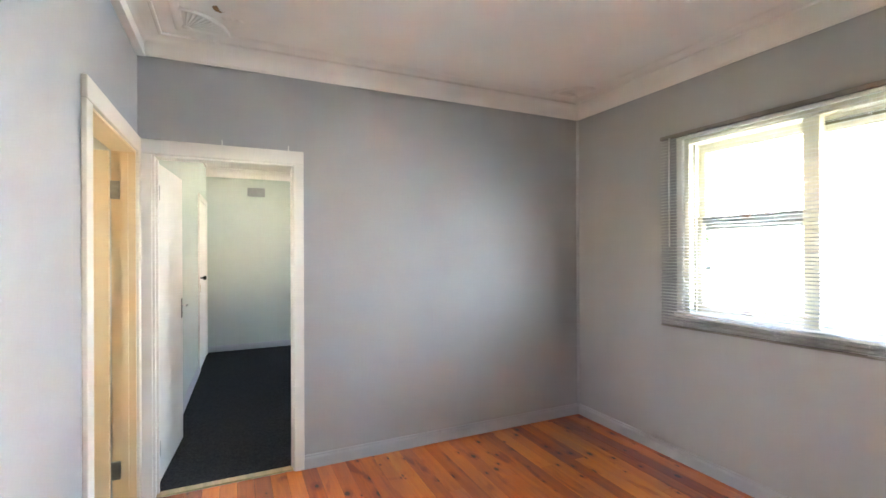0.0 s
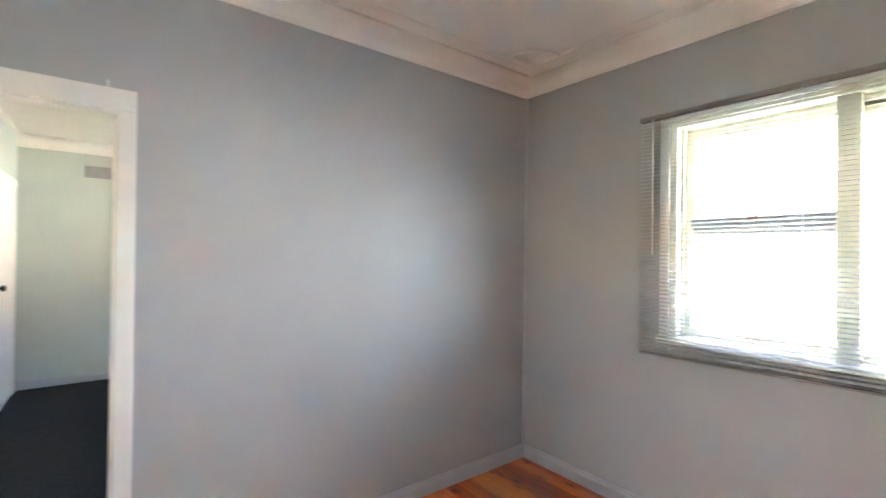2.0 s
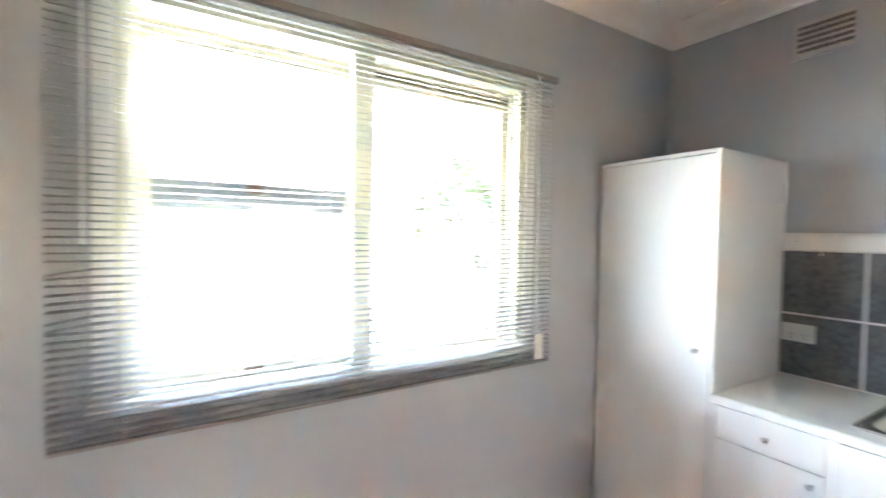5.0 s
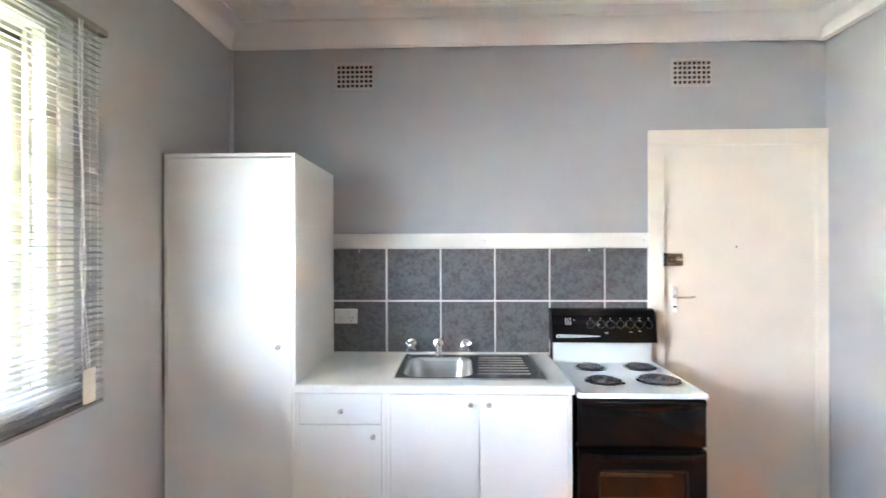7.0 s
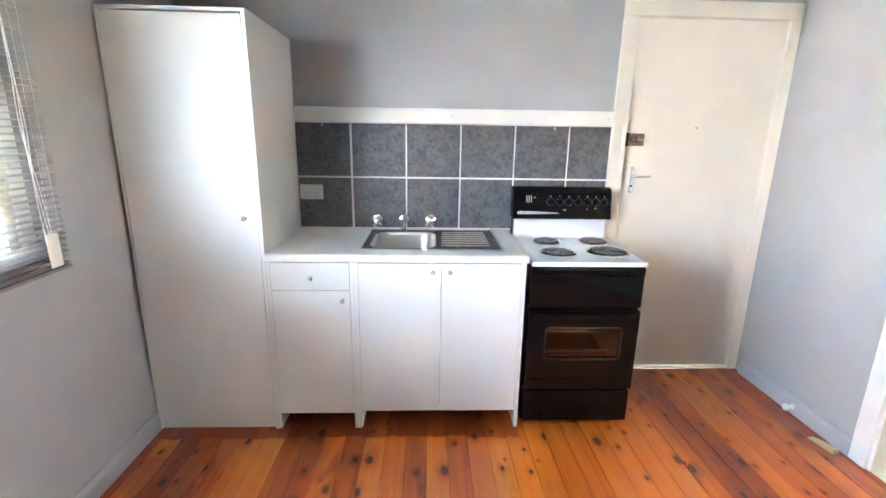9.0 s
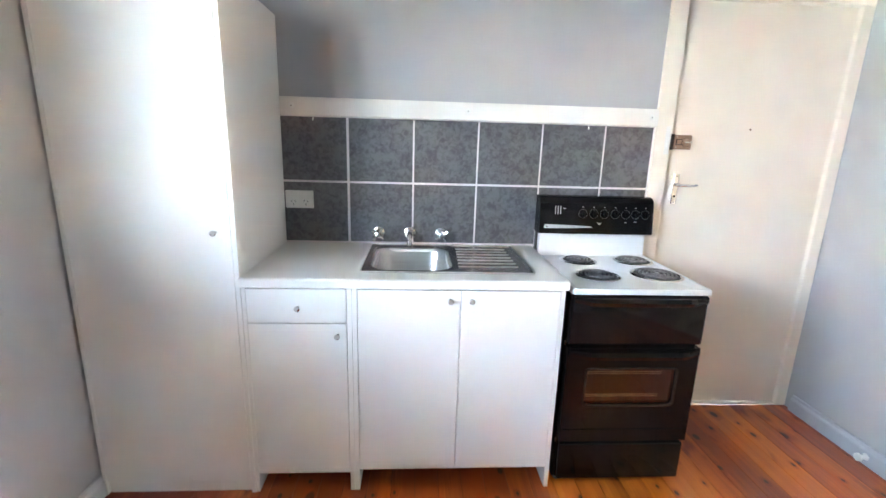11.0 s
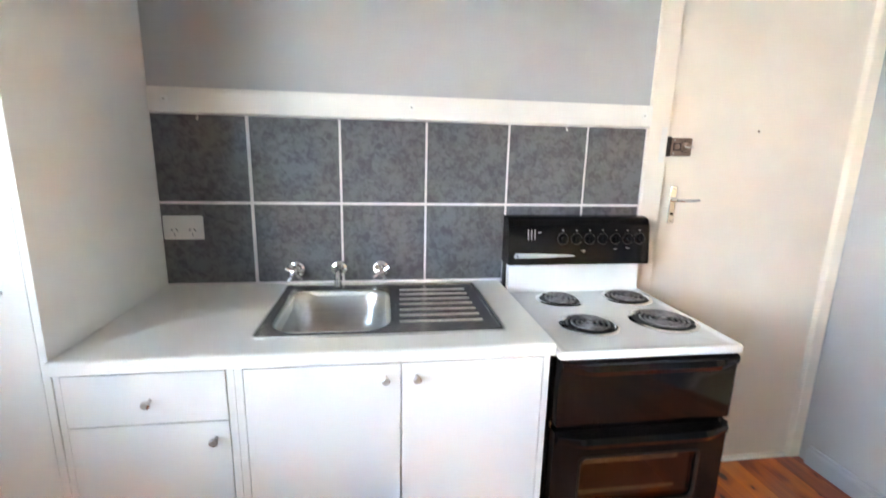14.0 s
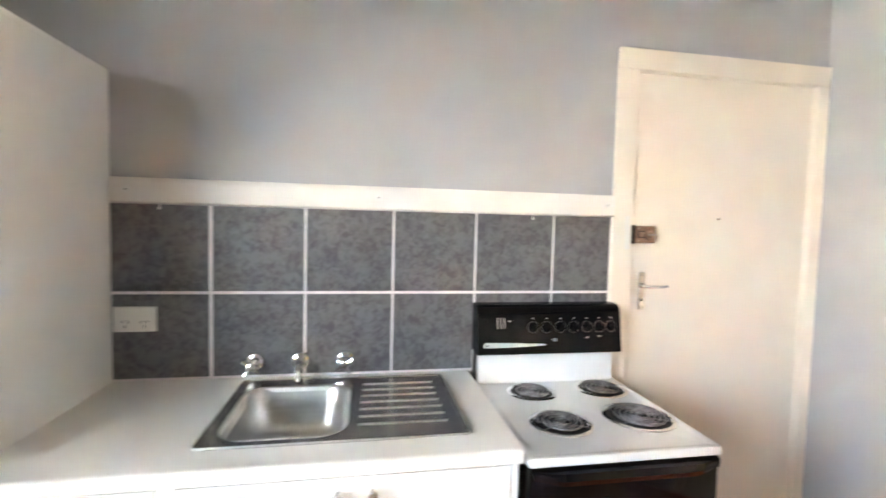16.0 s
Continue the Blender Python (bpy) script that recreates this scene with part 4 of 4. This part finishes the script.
def door_slab(z0, z1, hole=None):
    """A cooker door between two heights with rounded edges, through which an opening may go."""
    if hole is None:
        return box(1.806, 2.338, -0.602, -0.562, z0, z1, 0.010, 3)
    return slab([1.806, 2.338], [z0, z1], [hole], -0.598, -0.562, lambda u, v, t: (u, t, v))


def pull_lip(z):
    """A moulded lip along the top of a door, standing out and curling back at its ends."""
    bm = bmesh.new()
    n, rows = 22, []
    for k in range(n + 1):
        u = k / n
        x = 1.812 + 0.520 * u
        e = min(u, 1 - u)
        grow = 0.5 - 0.5 * math.cos(math.pi * min(1.0, e / 0.16))
        out = 0.010 + 0.022 * grow
        drop = 0.010 * grow
        rows.append([bm.verts.new(p) for p in ((x, -0.596, z - 0.030 - drop), (x, -0.600 - out * 0.75, z - 0.026 - drop), (x, -0.600 - out, z - 0.014 - drop * 0.6), (x, -0.600 - out * 0.8, z - 0.004), (x, -0.596, z))])
    for a, b in zip(rows, rows[1:]):
        for k in range(4):
            bm.faces.new((a[k], b[k], b[k + 1], a[k + 1]))
        bm.faces.new((a[4], b[4], b[0], a[0]))
    bm.faces.new(rows[0])
    bm.faces.new(rows[-1][::-1])
    return bm


def cooker():
    c = thing("electric_cooker", (2.07, -0.3, 0), "black electric cooker with white hob and four coils", "cooker")
    bm = slab([1.804, 2.340], [0.022, 0.846], [(1.862, 2.282, 0.330, 0.560)], -0.560, -0.555, lambda u, v, t: (u, t, v))
    bx(bm, 1.804, 1.810, -0.5548, -0.035, 0.022, 0.846)
    bx(bm, 2.334, 2.340, -0.5548, -0.035, 0.022, 0.846)
    bx(bm, 1.8102, 2.3338, -0.041, -0.035, 0.022, 0.846)
    bx(bm, 1.8102, 2.3338, -0.5548, -0.0412, 0.022, 0.028)
    bx(bm, 1.8102, 2.3338, -0.5548, -0.0412, 0.838, 0.846)
    part("body", bm, BLKSIDE, c)
    for x in (1.83, 2.31):
        for y in (-0.54, -0.08):
            part("foot", lathe(bmesh.new(), [(0.014, 0.0), (0.014, 0.008), (0.008, 0.010), (0.008, 0.023)], Matrix.Translation((x, y, 0)), 10), HINGE, c, "small steel levelling foot")
    # hob with a raised rim
    bm = bmesh.new()
    ring = rounded(1.802, 2.344, -0.606, -0.050, 0.012, 4)
    def inset(d):
        return rounded(1.802 + d, 2.344 - d, -0.606 + d, -0.050 - d, max(0.012 - d * 0.3, 0.004), 4)
    loft(bm, [[(x, y, 0.848) for x, y in ring], [(x, y, 0.864) for x, y in ring], [(x, y, 0.869) for x, y in inset(0.003)], [(x, y, 0.870) for x, y in inset(0.010)], [(x, y, 0.866) for x, y in inset(0.020)], [(x, y, 0.865) for x, y in inset(0.030)]])
    hob = part("hob", bm, HOBW, c, "white enamel hob top", smooth=True)
    for x, y, r, turns in ((1.975, -0.170, 0.069, 3.3), (2.238, -0.166, 0.075, 3.5), (1.972, -0.414, 0.076, 3.5), (2.230, -0.400, 0.091, 4.4)):
        e = part("drip_ring", lathe(bmesh.new(), [(r + 0.001, 0.0), (r + 0.0145, 0.0004), (r + 0.0155, 0.0022), (r + 0.011, 0.0046), (r + 0.004, 0.0052), (r + 0.001, 0.002)], Matrix.Translation((x, y, 0.8652)), 40, cap=False), CHROME, hob, "chrome drip ring", smooth=True)
        part("drip_bowl", lathe(bmesh.new(), [(r + 0.0015, 0.001), (r * 0.5, 0.0005), (0.006, 0.0003)], Matrix.Translation((x, y, 0.8652)), 32, cap=False), BOWLB, hob, smooth=True)
        bm = spiral_coil(bmesh.new(), x, y, 0.8735, r - 0.007, turns, 0.0040)
        for a in (90, 210, 330):
            ca, sa = math.cos(radians(a)), math.sin(radians(a))
            tube(bm, [(x + 0.01 * ca, y + 0.01 * sa, 0.868), (x + 0.5 * r * ca, y + 0.5 * r * sa, 0.868), (x + r * ca, y + r * sa, 0.868)], 0.0022, 5)
        part("coil_element", bm, COIL, hob, "dark spiral heating coil", smooth=True)
        part("coil_centre", lathe(bmesh.new(), [(0.011, 0.0), (0.012, 0.006), (0.009, 0.008)], Matrix.Translation((x, y, 0.868)), 14), COIL, hob, smooth=True)
    # splash guard and control panel
    prof = [(-0.034, 0.862), (-0.074, 0.862), (-0.068, 0.872), (-0.064, 0.885), (-0.064, 0.980), (-0.034, 0.980)]
    part("splash_guard", extrude_profile(bmesh.new(), prof, "x", 1.812, 2.336, lambda s, p, q: (s, p, q)), HOBW, c, "white enamel splash guard", smooth=True)
    prof = [(-0.012, 0.979), (-0.100, 0.979), (-0.104, 0.984), (-0.103, 0.992), (-0.085, 1.120), (-0.078, 1.140), (-0.064, 1.151), (-0.046, 1.154), (-0.012, 1.154)]
    panel = part("control_panel", extrude_profile(bmesh.new(), prof, "x", 1.798, 2.350, lambda s, p, q: (s, p, q)), ENAMEL, c, "glossy black control panel", smooth=True)
    part("rear_box", box(1.802, 2.346, -0.034, -0.0105, 0.30, 0.978), BLKSIDE, c)
    lean = math.degrees(math.atan2(0.018, 0.128))
    def on_panel(x, z):
        y = -0.103 + (z - 0.992) * 0.018 / 0.128
        return Matrix.Translation((x, y, z)) @ pose(0, 0, 0, 90 - lean, 0, 0)
    for k, x in enumerate((2.005, 2.058, 2.110, 2.162, 2.214, 2.262, 2.310)):
        kn = part("control_knob", lathe(bmesh.new(), [(0.019, 0.0), (0.0185, 0.003), (0.0150, 0.005), (0.0135, 0.016), (0.011, 0.018)], on_panel(x, 1.075), 22), ENAMEL, panel, "black control knob", smooth=True)
        m = on_panel(x, 1.075)
        bm = lathe(bmesh.new(), [(0.0215, 0.0), (0.0215, 0.0006), (0.0200, 0.0007), (0.0200, 0.0)], m, 28, cap=False)
        part("dial_ring", bm, FAINT, kn, "printed dial ring")
        bm = box(-0.0035, 0.0035, -0.012, 0.012, 0.012, 0.0225, 0.002)
        bm.transform(m @ pose(0, 0, 0, 0, 0, 15 * (k % 3) - 12))
        part("knob_grip", bm, ENAMEL, kn)
        bm = box(-0.003, 0.003, 0.030, 0.033, 0.0002, 0.0008)
        bm.transform(m)
        part("dial_mark", bm, PRINT, kn)
    for j in range(3):
        bm = box(-0.0016, 0.0016, -0.019, 0.019, 0.0002, 0.0008)
        bm.transform(on_panel(1.872 + 0.0125 * j, 1.090))
        part("print_bar", bm, PRINT, panel)
    for x, z, w in ((1.916, 1.098, 0.006), (2.085, 1.032, 0.010), (2.214, 1.036, 0.006), (2.262, 1.040, 0.006), (2.088, 1.026, 0.005)):
        bm = box(-w, w, -0.0012, 0.0012, 0.0002, 0.0008)
        bm.transform(on_panel(x, z))
        part("print_bar", bm, PRINT, panel)
    bm = bmesh.new()
    outline = [(1.818, 1.010), (1.822, 1.005)] + [(1.86 + 0.196 * k / 8, 1.005 + 0.0065 * (k / 8) ** 2) for k in range(9)] + [(2.040 - 0.215 * k / 8, 1.0155 + 0.007 * math.sin(math.pi * k / 16)) for k in range(9)]
    lo = [bm.verts.new(on_panel(x, z) @ Vector((0, 0, 0.0003))) for x, z in outline]
    hi = [bm.verts.new(on_panel(x, z) @ Vector((0, 0, 0.0012))) for x, z in outline]
    bm.faces.new(hi)
    for k in range(len(lo)):
        bm.faces.new((lo[k], lo[(k + 1) % len(lo)], hi[(k + 1) % len(lo)], hi[k]))
    badge = part("badge", bm, SILVER, panel, "plain silver sickle-shaped badge")
    part("badge_dot", lathe(bmesh.new(), [(0.0035, 0.0), (0.0035, 0.0006)], on_panel(1.832, 1.0125) @ Matrix.Translation((0, 0, 0.0013)), 10), ENAMEL, badge)
    # doors
    gd = part("grill_door", door_slab(0.641, 0.845), ENAMEL, c, "glossy black grill door", smooth=True)
    part("handle", pull_lip(0.842), ENAMEL, gd, smooth=True)
    od = part("oven_door", door_slab(0.215, 0.627, (1.890, 2.258, 0.378, 0.540)), ENAMEL, c, "glossy black oven door with window")
    part("handle", pull_lip(0.624), ENAMEL, od, smooth=True)
    bm = bmesh.new()
    def rim_at(d, y):
        return [(x, y, z) for x, z in rounded(1.884 + d, 2.264 - d, 0.372 + d, 0.546 - d, 0.020, 6)]
    loft(bm, [rim_at(0.0, -0.5975), rim_at(0.001, -0.6005), rim_at(0.004, -0.6015), rim_at(0.008, -0.6005), rim_at(0.010, -0.594)], cap=False)
    part("window_bezel", bm, BEZEL, od, "thin rounded rim of the oven window", smooth=True)
    part("window_glass", box(1.8905, 2.2575, -0.592, -0.588, 0.3785, 0.5395), clear_glass("smoked_glass", (0.56, 0.37, 0.30)), od, "brown tinted oven glass").visible_shadow = False
    part("door_crease", box(1.812, 2.332, -0.6005, -0.5975, 0.268, 0.271), ENAMEL, od)
    bm = bmesh.new()
    bx(bm, 1.866, 2.278, -0.12, -0.115, 0.30, 0.60)
    bx(bm, 1.860, 1.8655, -0.553, -0.115, 0.30, 0.60)
    bx(bm, 2.2785, 2.284, -0.553, -0.115, 0.30, 0.60)
    bx(bm, 1.866, 2.278, -0.553, -0.121, 0.300, 0.305)
    bx(bm, 1.866, 2.278, -0.553, -0.121, 0.595, 0.600)
    part("oven_cavity", bm, paint("oven_brown_enamel", (0.075, 0.026, 0.014), 0.35, var=0.2, scale=9), c, "brown enamel oven interior")
    for z in (0.414, 0.514):
        bm = bmesh.new()
        for y, dz in ((-0.578, 0.004), (-0.578, -0.004), (-0.36, 0.0), (-0.16, 0.0)):
            tube(bm, [(1.886, y, z + dz), (2.05, y, z + dz), (2.205, y, z + dz)], 0.0013, 6)
        part("oven_rack", bm, WIRE, c, "bright wire oven rack", smooth=True)
    part("drawer_front", box(1.812, 2.334, -0.596, -0.562, 0.032, 0.202, 0.008, 3), ENAMEL, c, "black storage drawer front", smooth=True)
    for z in (0.640, 0.207):
        part("hinge_pin", box(1.800, 1.8038, -0.578, -0.568, z - 0.008, z + 0.008, 0.001), NICKEL, c)
        part("hinge_pin", box(2.3404, 2.3445, -0.578, -0.568, z - 0.008, z + 0.008, 0.001), NICKEL, c)
    return c


cooker()

# ---------- small things ----------
def wall_vent(x, z):
    v = thing("wall_vent", (x, 0, z), "painted plaster wall vent with small square holes", "vent", "wall vents")
    w, h = 0.121, 0.088
    part("backing", box(x - w + 0.004, x + w - 0.004, -0.0015, 0.0, z - h + 0.004, z + h - 0.004), DARK, v)
    holes = []
    for i in range(8):
        for j in range(5):
            cx, cz = x + (i - 3.5) * 0.0258 + 0.004, z + (j - 2) * 0.0262
            holes.append((cx - 0.0097, cx + 0.0097, cz - 0.0092, cz + 0.0092))
    part("grille", slab([x - w + 0.012, x + w - 0.012], [z - h + 0.010, z + h - 0.010], holes, -0.0095, -0.0016, lambda a, b, t: (a, t, b)), VENTP, v)
    part("frame", slab([x - w, x + w], [z - h, z + h], [(x - w + 0.012, x + w - 0.012, z - h + 0.010, z + h - 0.010)], -0.0065, 0.0, lambda a, b, t: (a, t, b)), WALL, v, "frame painted like the wall")
    return v


v = wall_vent(0.712, 2.456)
copy_thing(v, pose(2.582, 0, 2.448))

bv = thing("wall_vent", (2.49, BED_Y, 2.32), "grey louvred wall vent high in bedroom", "vent")
part("frame", box(2.37, 2.61, BED_Y, BED_Y + 0.010, 2.26, 2.39, 0.002), MEET, bv)
for k in range(6):
    part("slat", box(2.385, 2.57, BED_Y + 0.010, BED_Y + 0.016, 2.272 + 0.019 * k, 2.283 + 0.019 * k), MEET, bv)

peel = thing("peeling_paint", (2.86, -3.15, RH), "brown water stain and lifted paint on the ceiling", "stain")
rng = random.Random(21)
for nm, cx, cy, ru, rv, thick, mat in (("stain", 2.862, -3.143, 0.030, 0.024, 0.003, RUST), ("paint_flake", 2.832, -3.135, 0.034, 0.010, 0.006, CEIL), ("paint_flake", 2.880, -3.118, 0.016, 0.024, 0.005, RUST), ("lifted_patch", 2.795, -3.225, 0.062, 0.030, 0.007, CEIL)):
    bm = bmesh.new()
    outer, inner = [], []
    for k in range(18):
        a, q = 2 * math.pi * k / 18, rng.uniform(0.65, 1.2)
        outer.append((cx + ru * q * math.cos(a), cy + rv * q * math.sin(a), RH + 0.001))
        inner.append((cx + ru * q * 0.7 * math.cos(a), cy + rv * q * 0.7 * math.sin(a), RH - thick * rng.uniform(0.6, 1.0)))
    loft(bm, [outer, inner])
    part(nm, bm, mat, peel)

ds = thing("door_stop", (RW - 0.02, -0.497, 0.05), "white knob door stop on the skirting", "door stop")
part("stem", lathe(bmesh.new(), [(0.016, 0.0), (0.010, 0.008), (0.010, 0.030)], Matrix.Translation((RW - 0.0185, -0.497, 0.040)) @ pose(0, 0, 0, 0, -90, 0), 14), PLASTIC, ds, smooth=True)
part("bumper", lathe(bmesh.new(), [(0.012, 0.0), (0.018, 0.004), (0.018, 0.014), (0.012, 0.018)], Matrix.Translation((RW - 0.048, -0.497, 0.040)) @ pose(0, 0, 0, 0, -90, 0), 14), PLASTIC, ds, smooth=True)

bm = bmesh.new()
prof = [(0.0, 0.0), (0.125, 0.0), (0.125, 0.006), (0.0, 0.028)]
extrude_profile(bm, prof, "x", 0.0, 0.034, lambda s, p, q: (s, p, q))
bmesh.ops.bevel(bm, geom=bm.edges[:], offset=0.0015, segments=1, affect="EDGES")
bm.transform(Matrix.Translation((3.228, -0.822, 0.0005)) @ pose(0, 0, 0, 0, 0, 10))
solid("door_wedge", bm, WEDGEW, "small raw pine door wedge on the floor", "door wedge", "")

# ---------- outside the window ----------
solid("ground", box(-400, 400, -400, 400, -0.75, -0.6), GRASS, "sunlit dry lawn", "ground")
eave = bmesh.new()
bx(eave, -0.75, -0.14, -8.6, 1.0, 2.28, 2.32)
bx(eave, -0.79, -0.75, -8.6, 1.0, 2.20, 2.48)
solid("eave", eave, SASH, "unseen cream eave slab, added over the side windows above the window", "eave")
roof = bmesh.new()
extrude_profile(roof, [(-0.85, 2.50), (6.0, 6.0), (6.0, 6.06), (-0.85, 2.56)], "y", -8.6, 1.0, lambda s, p, q: (p, s, q))
solid("roof", roof, ROOFM, "house roof", "roof")

# unseen eave, added to keep the sun off the side-room windows
bx_side = box(SIDE_X + 0.1, SIDE_X + 1.5, -8.6, 1.0, 2.30, 2.36)
solid("eave", bx_side, SASH, "unseen cream eave slab, added over the side windows", "eave")

# white weatherboard house across the garden, added to reflect sun into the window
NX = -6.6
house = thing("neighbour_house", (NX, 0, -0.6), "white weatherboard house added to reflect sun into the room", "house")
part("wall", box(NX - 0.2, NX - 0.03, -24, 24, -0.62, 2.75), WHITEB, house)
wb = mesh_from("weatherboard", extrude_profile(bmesh.new(), [(0.0, 0.0), (0.0, 0.19), (-0.012, 0.19), (-0.030, 0.0)], "y", -24, 24, lambda q, p, h: (p, q, h)), WHITEB)
for k in range(19):
    o = new("weatherboard", wb)
    o.parent = house
    o.location = (0.0, 0.0, 0.02 + 0.175 * k)
part("roof", extrude_profile(bmesh.new(), [(0.45, 2.72), (0.45, 2.86), (-5.0, 4.6), (-5.0, 4.4)], "y", -25, 25, lambda q, p, h: (NX + p, q, h)), ROOFM, house, "terracotta tiled roof")
for yy in (-11.0, 8.5):
    w = part("window", box(NX - 0.02, NX + 0.03, yy, yy + 1.3, 0.7, 1.9), TRIM, house, "white framed window")
    for d in (0.06, 0.68):
        part("pane", box(NX + 0.031, NX + 0.035, yy + d, yy + d + 0.56, 0.76, 1.84), OVENGL, w)


def tree(x, y, height, spread, seed, name="tree", label="leafy green garden tree", n=1400):
    rng = random.Random(seed)
    t = thing(name, (x, y, -0.6), label, "tree" if name == "tree" else "shrub", "garden " + name + "s")
    bm, tips = bmesh.new(), []
    top = height * 0.55
    tube(bm, [(x, y, -0.62), (x + 0.06, y + 0.03, top * 0.4 - 0.6), (x - 0.04, y + 0.08, top - 0.6)], 0.05 * height / 2, 8, 0.02 * height / 2)
    for k in range(9):
        a, f = rng.uniform(0, 6.283), rng.uniform(0.35, 1.0)
        base = Vector((x, y + 0.05, top * f - 0.6))
        tip = base + Vector((math.cos(a) * spread * rng.uniform(0.5, 1), math.sin(a) * spread * rng.uniform(0.5, 1), height * rng.uniform(0.12, 0.42)))
        tube(bm, [base, base.lerp(tip, 0.5) + Vector((0, 0, 0.08)), tip], 0.018 * height / 2, 6, 0.005)
        tips += [tip, base.lerp(tip, 0.65)]
    part("trunk", bm, BARK, t)
    verts, faces = [], []
    for k in range(n):
        c = rng.choice(tips) + Vector((rng.gauss(0, 0.17), rng.gauss(0, 0.17), rng.gauss(0, 0.14))) * spread
        u = Vector((rng.gauss(0, 1), rng.gauss(0, 1), rng.gauss(0, 0.6))).normalized()
        w = u.cross(Vector((rng.gauss(0, 1), rng.gauss(0, 1), rng.gauss(0, 1)))).normalized()
        s = rng.uniform(0.06, 0.12)
        i = len(verts)
        verts += [c - u * s, c + w * s * 0.4, c + u * s, c - w * s * 0.4]
        faces.append((i, i + 1, i + 2, i + 3))
    me = bpy.data.meshes.new("crown")
    me.from_pydata([tuple(v) for v in verts], [], faces)
    me.materials.append(LEAF)
    ob = new("crown", me)
    ob.parent = t
    ob.matrix_parent_inverse = WORLD[t.name].inverted()


tree(-4.4, 2.15, 4.3, 0.62, 3, n=9000)
tree(-5.3, 1.1, 4.2, 0.75, 17, n=2200)
tree(-5.2, 4.6, 3.6, 1.0, 31, n=5000)
tree(-5.4, -6.0, 3.2, 0.9, 5)
for k, (x, y) in enumerate(((-4.2, -2.3), (-5.0, -0.9), (-5.6, 0.6))):
    tree(x, y, 1.0, 0.5, 20 + k, "shrub", "low green garden shrub", 420)

# ---------- floor boards ----------
floor = solid("floor", box(-0.02, RW, -RL - 0.004, 0.0, -0.1, -0.019), GAPM, "varnished orange-brown knotty cypress floorboards", "floor")
BOARD = 0.0973
cache = {}
rng = random.Random(11)
joints = (-3.0, -2.45, -1.9, -1.35, -0.8)
last = None
for k in range(35):
    x = max(0.002, BOARD * k - 0.0393)
    w = min(BOARD * (k + 1) - 0.0393 - 0.0010, RW) - x
    if w < 0.02:
        continue
    cut = rng.choice([j for j in joints if j != last])
    last = cut
    ends = [-RL - 0.003, cut, -0.0125] if rng.random() < 0.6 else [-RL - 0.003, -0.0125]
    for a, b in zip(ends, ends[1:]):
        key = (round(w, 3), round(b - a, 3))
        if key not in cache:
            cache[key] = mesh_from("floorboard", box(0, w, 0, b - a - 0.0012, -0.018, 0.0, 0.0009, 1), FLOORW)
        p = new("floorboard", cache[key])
        p.parent = floor
        p.location = (x, a, rng.uniform(-0.0006, 0.0))
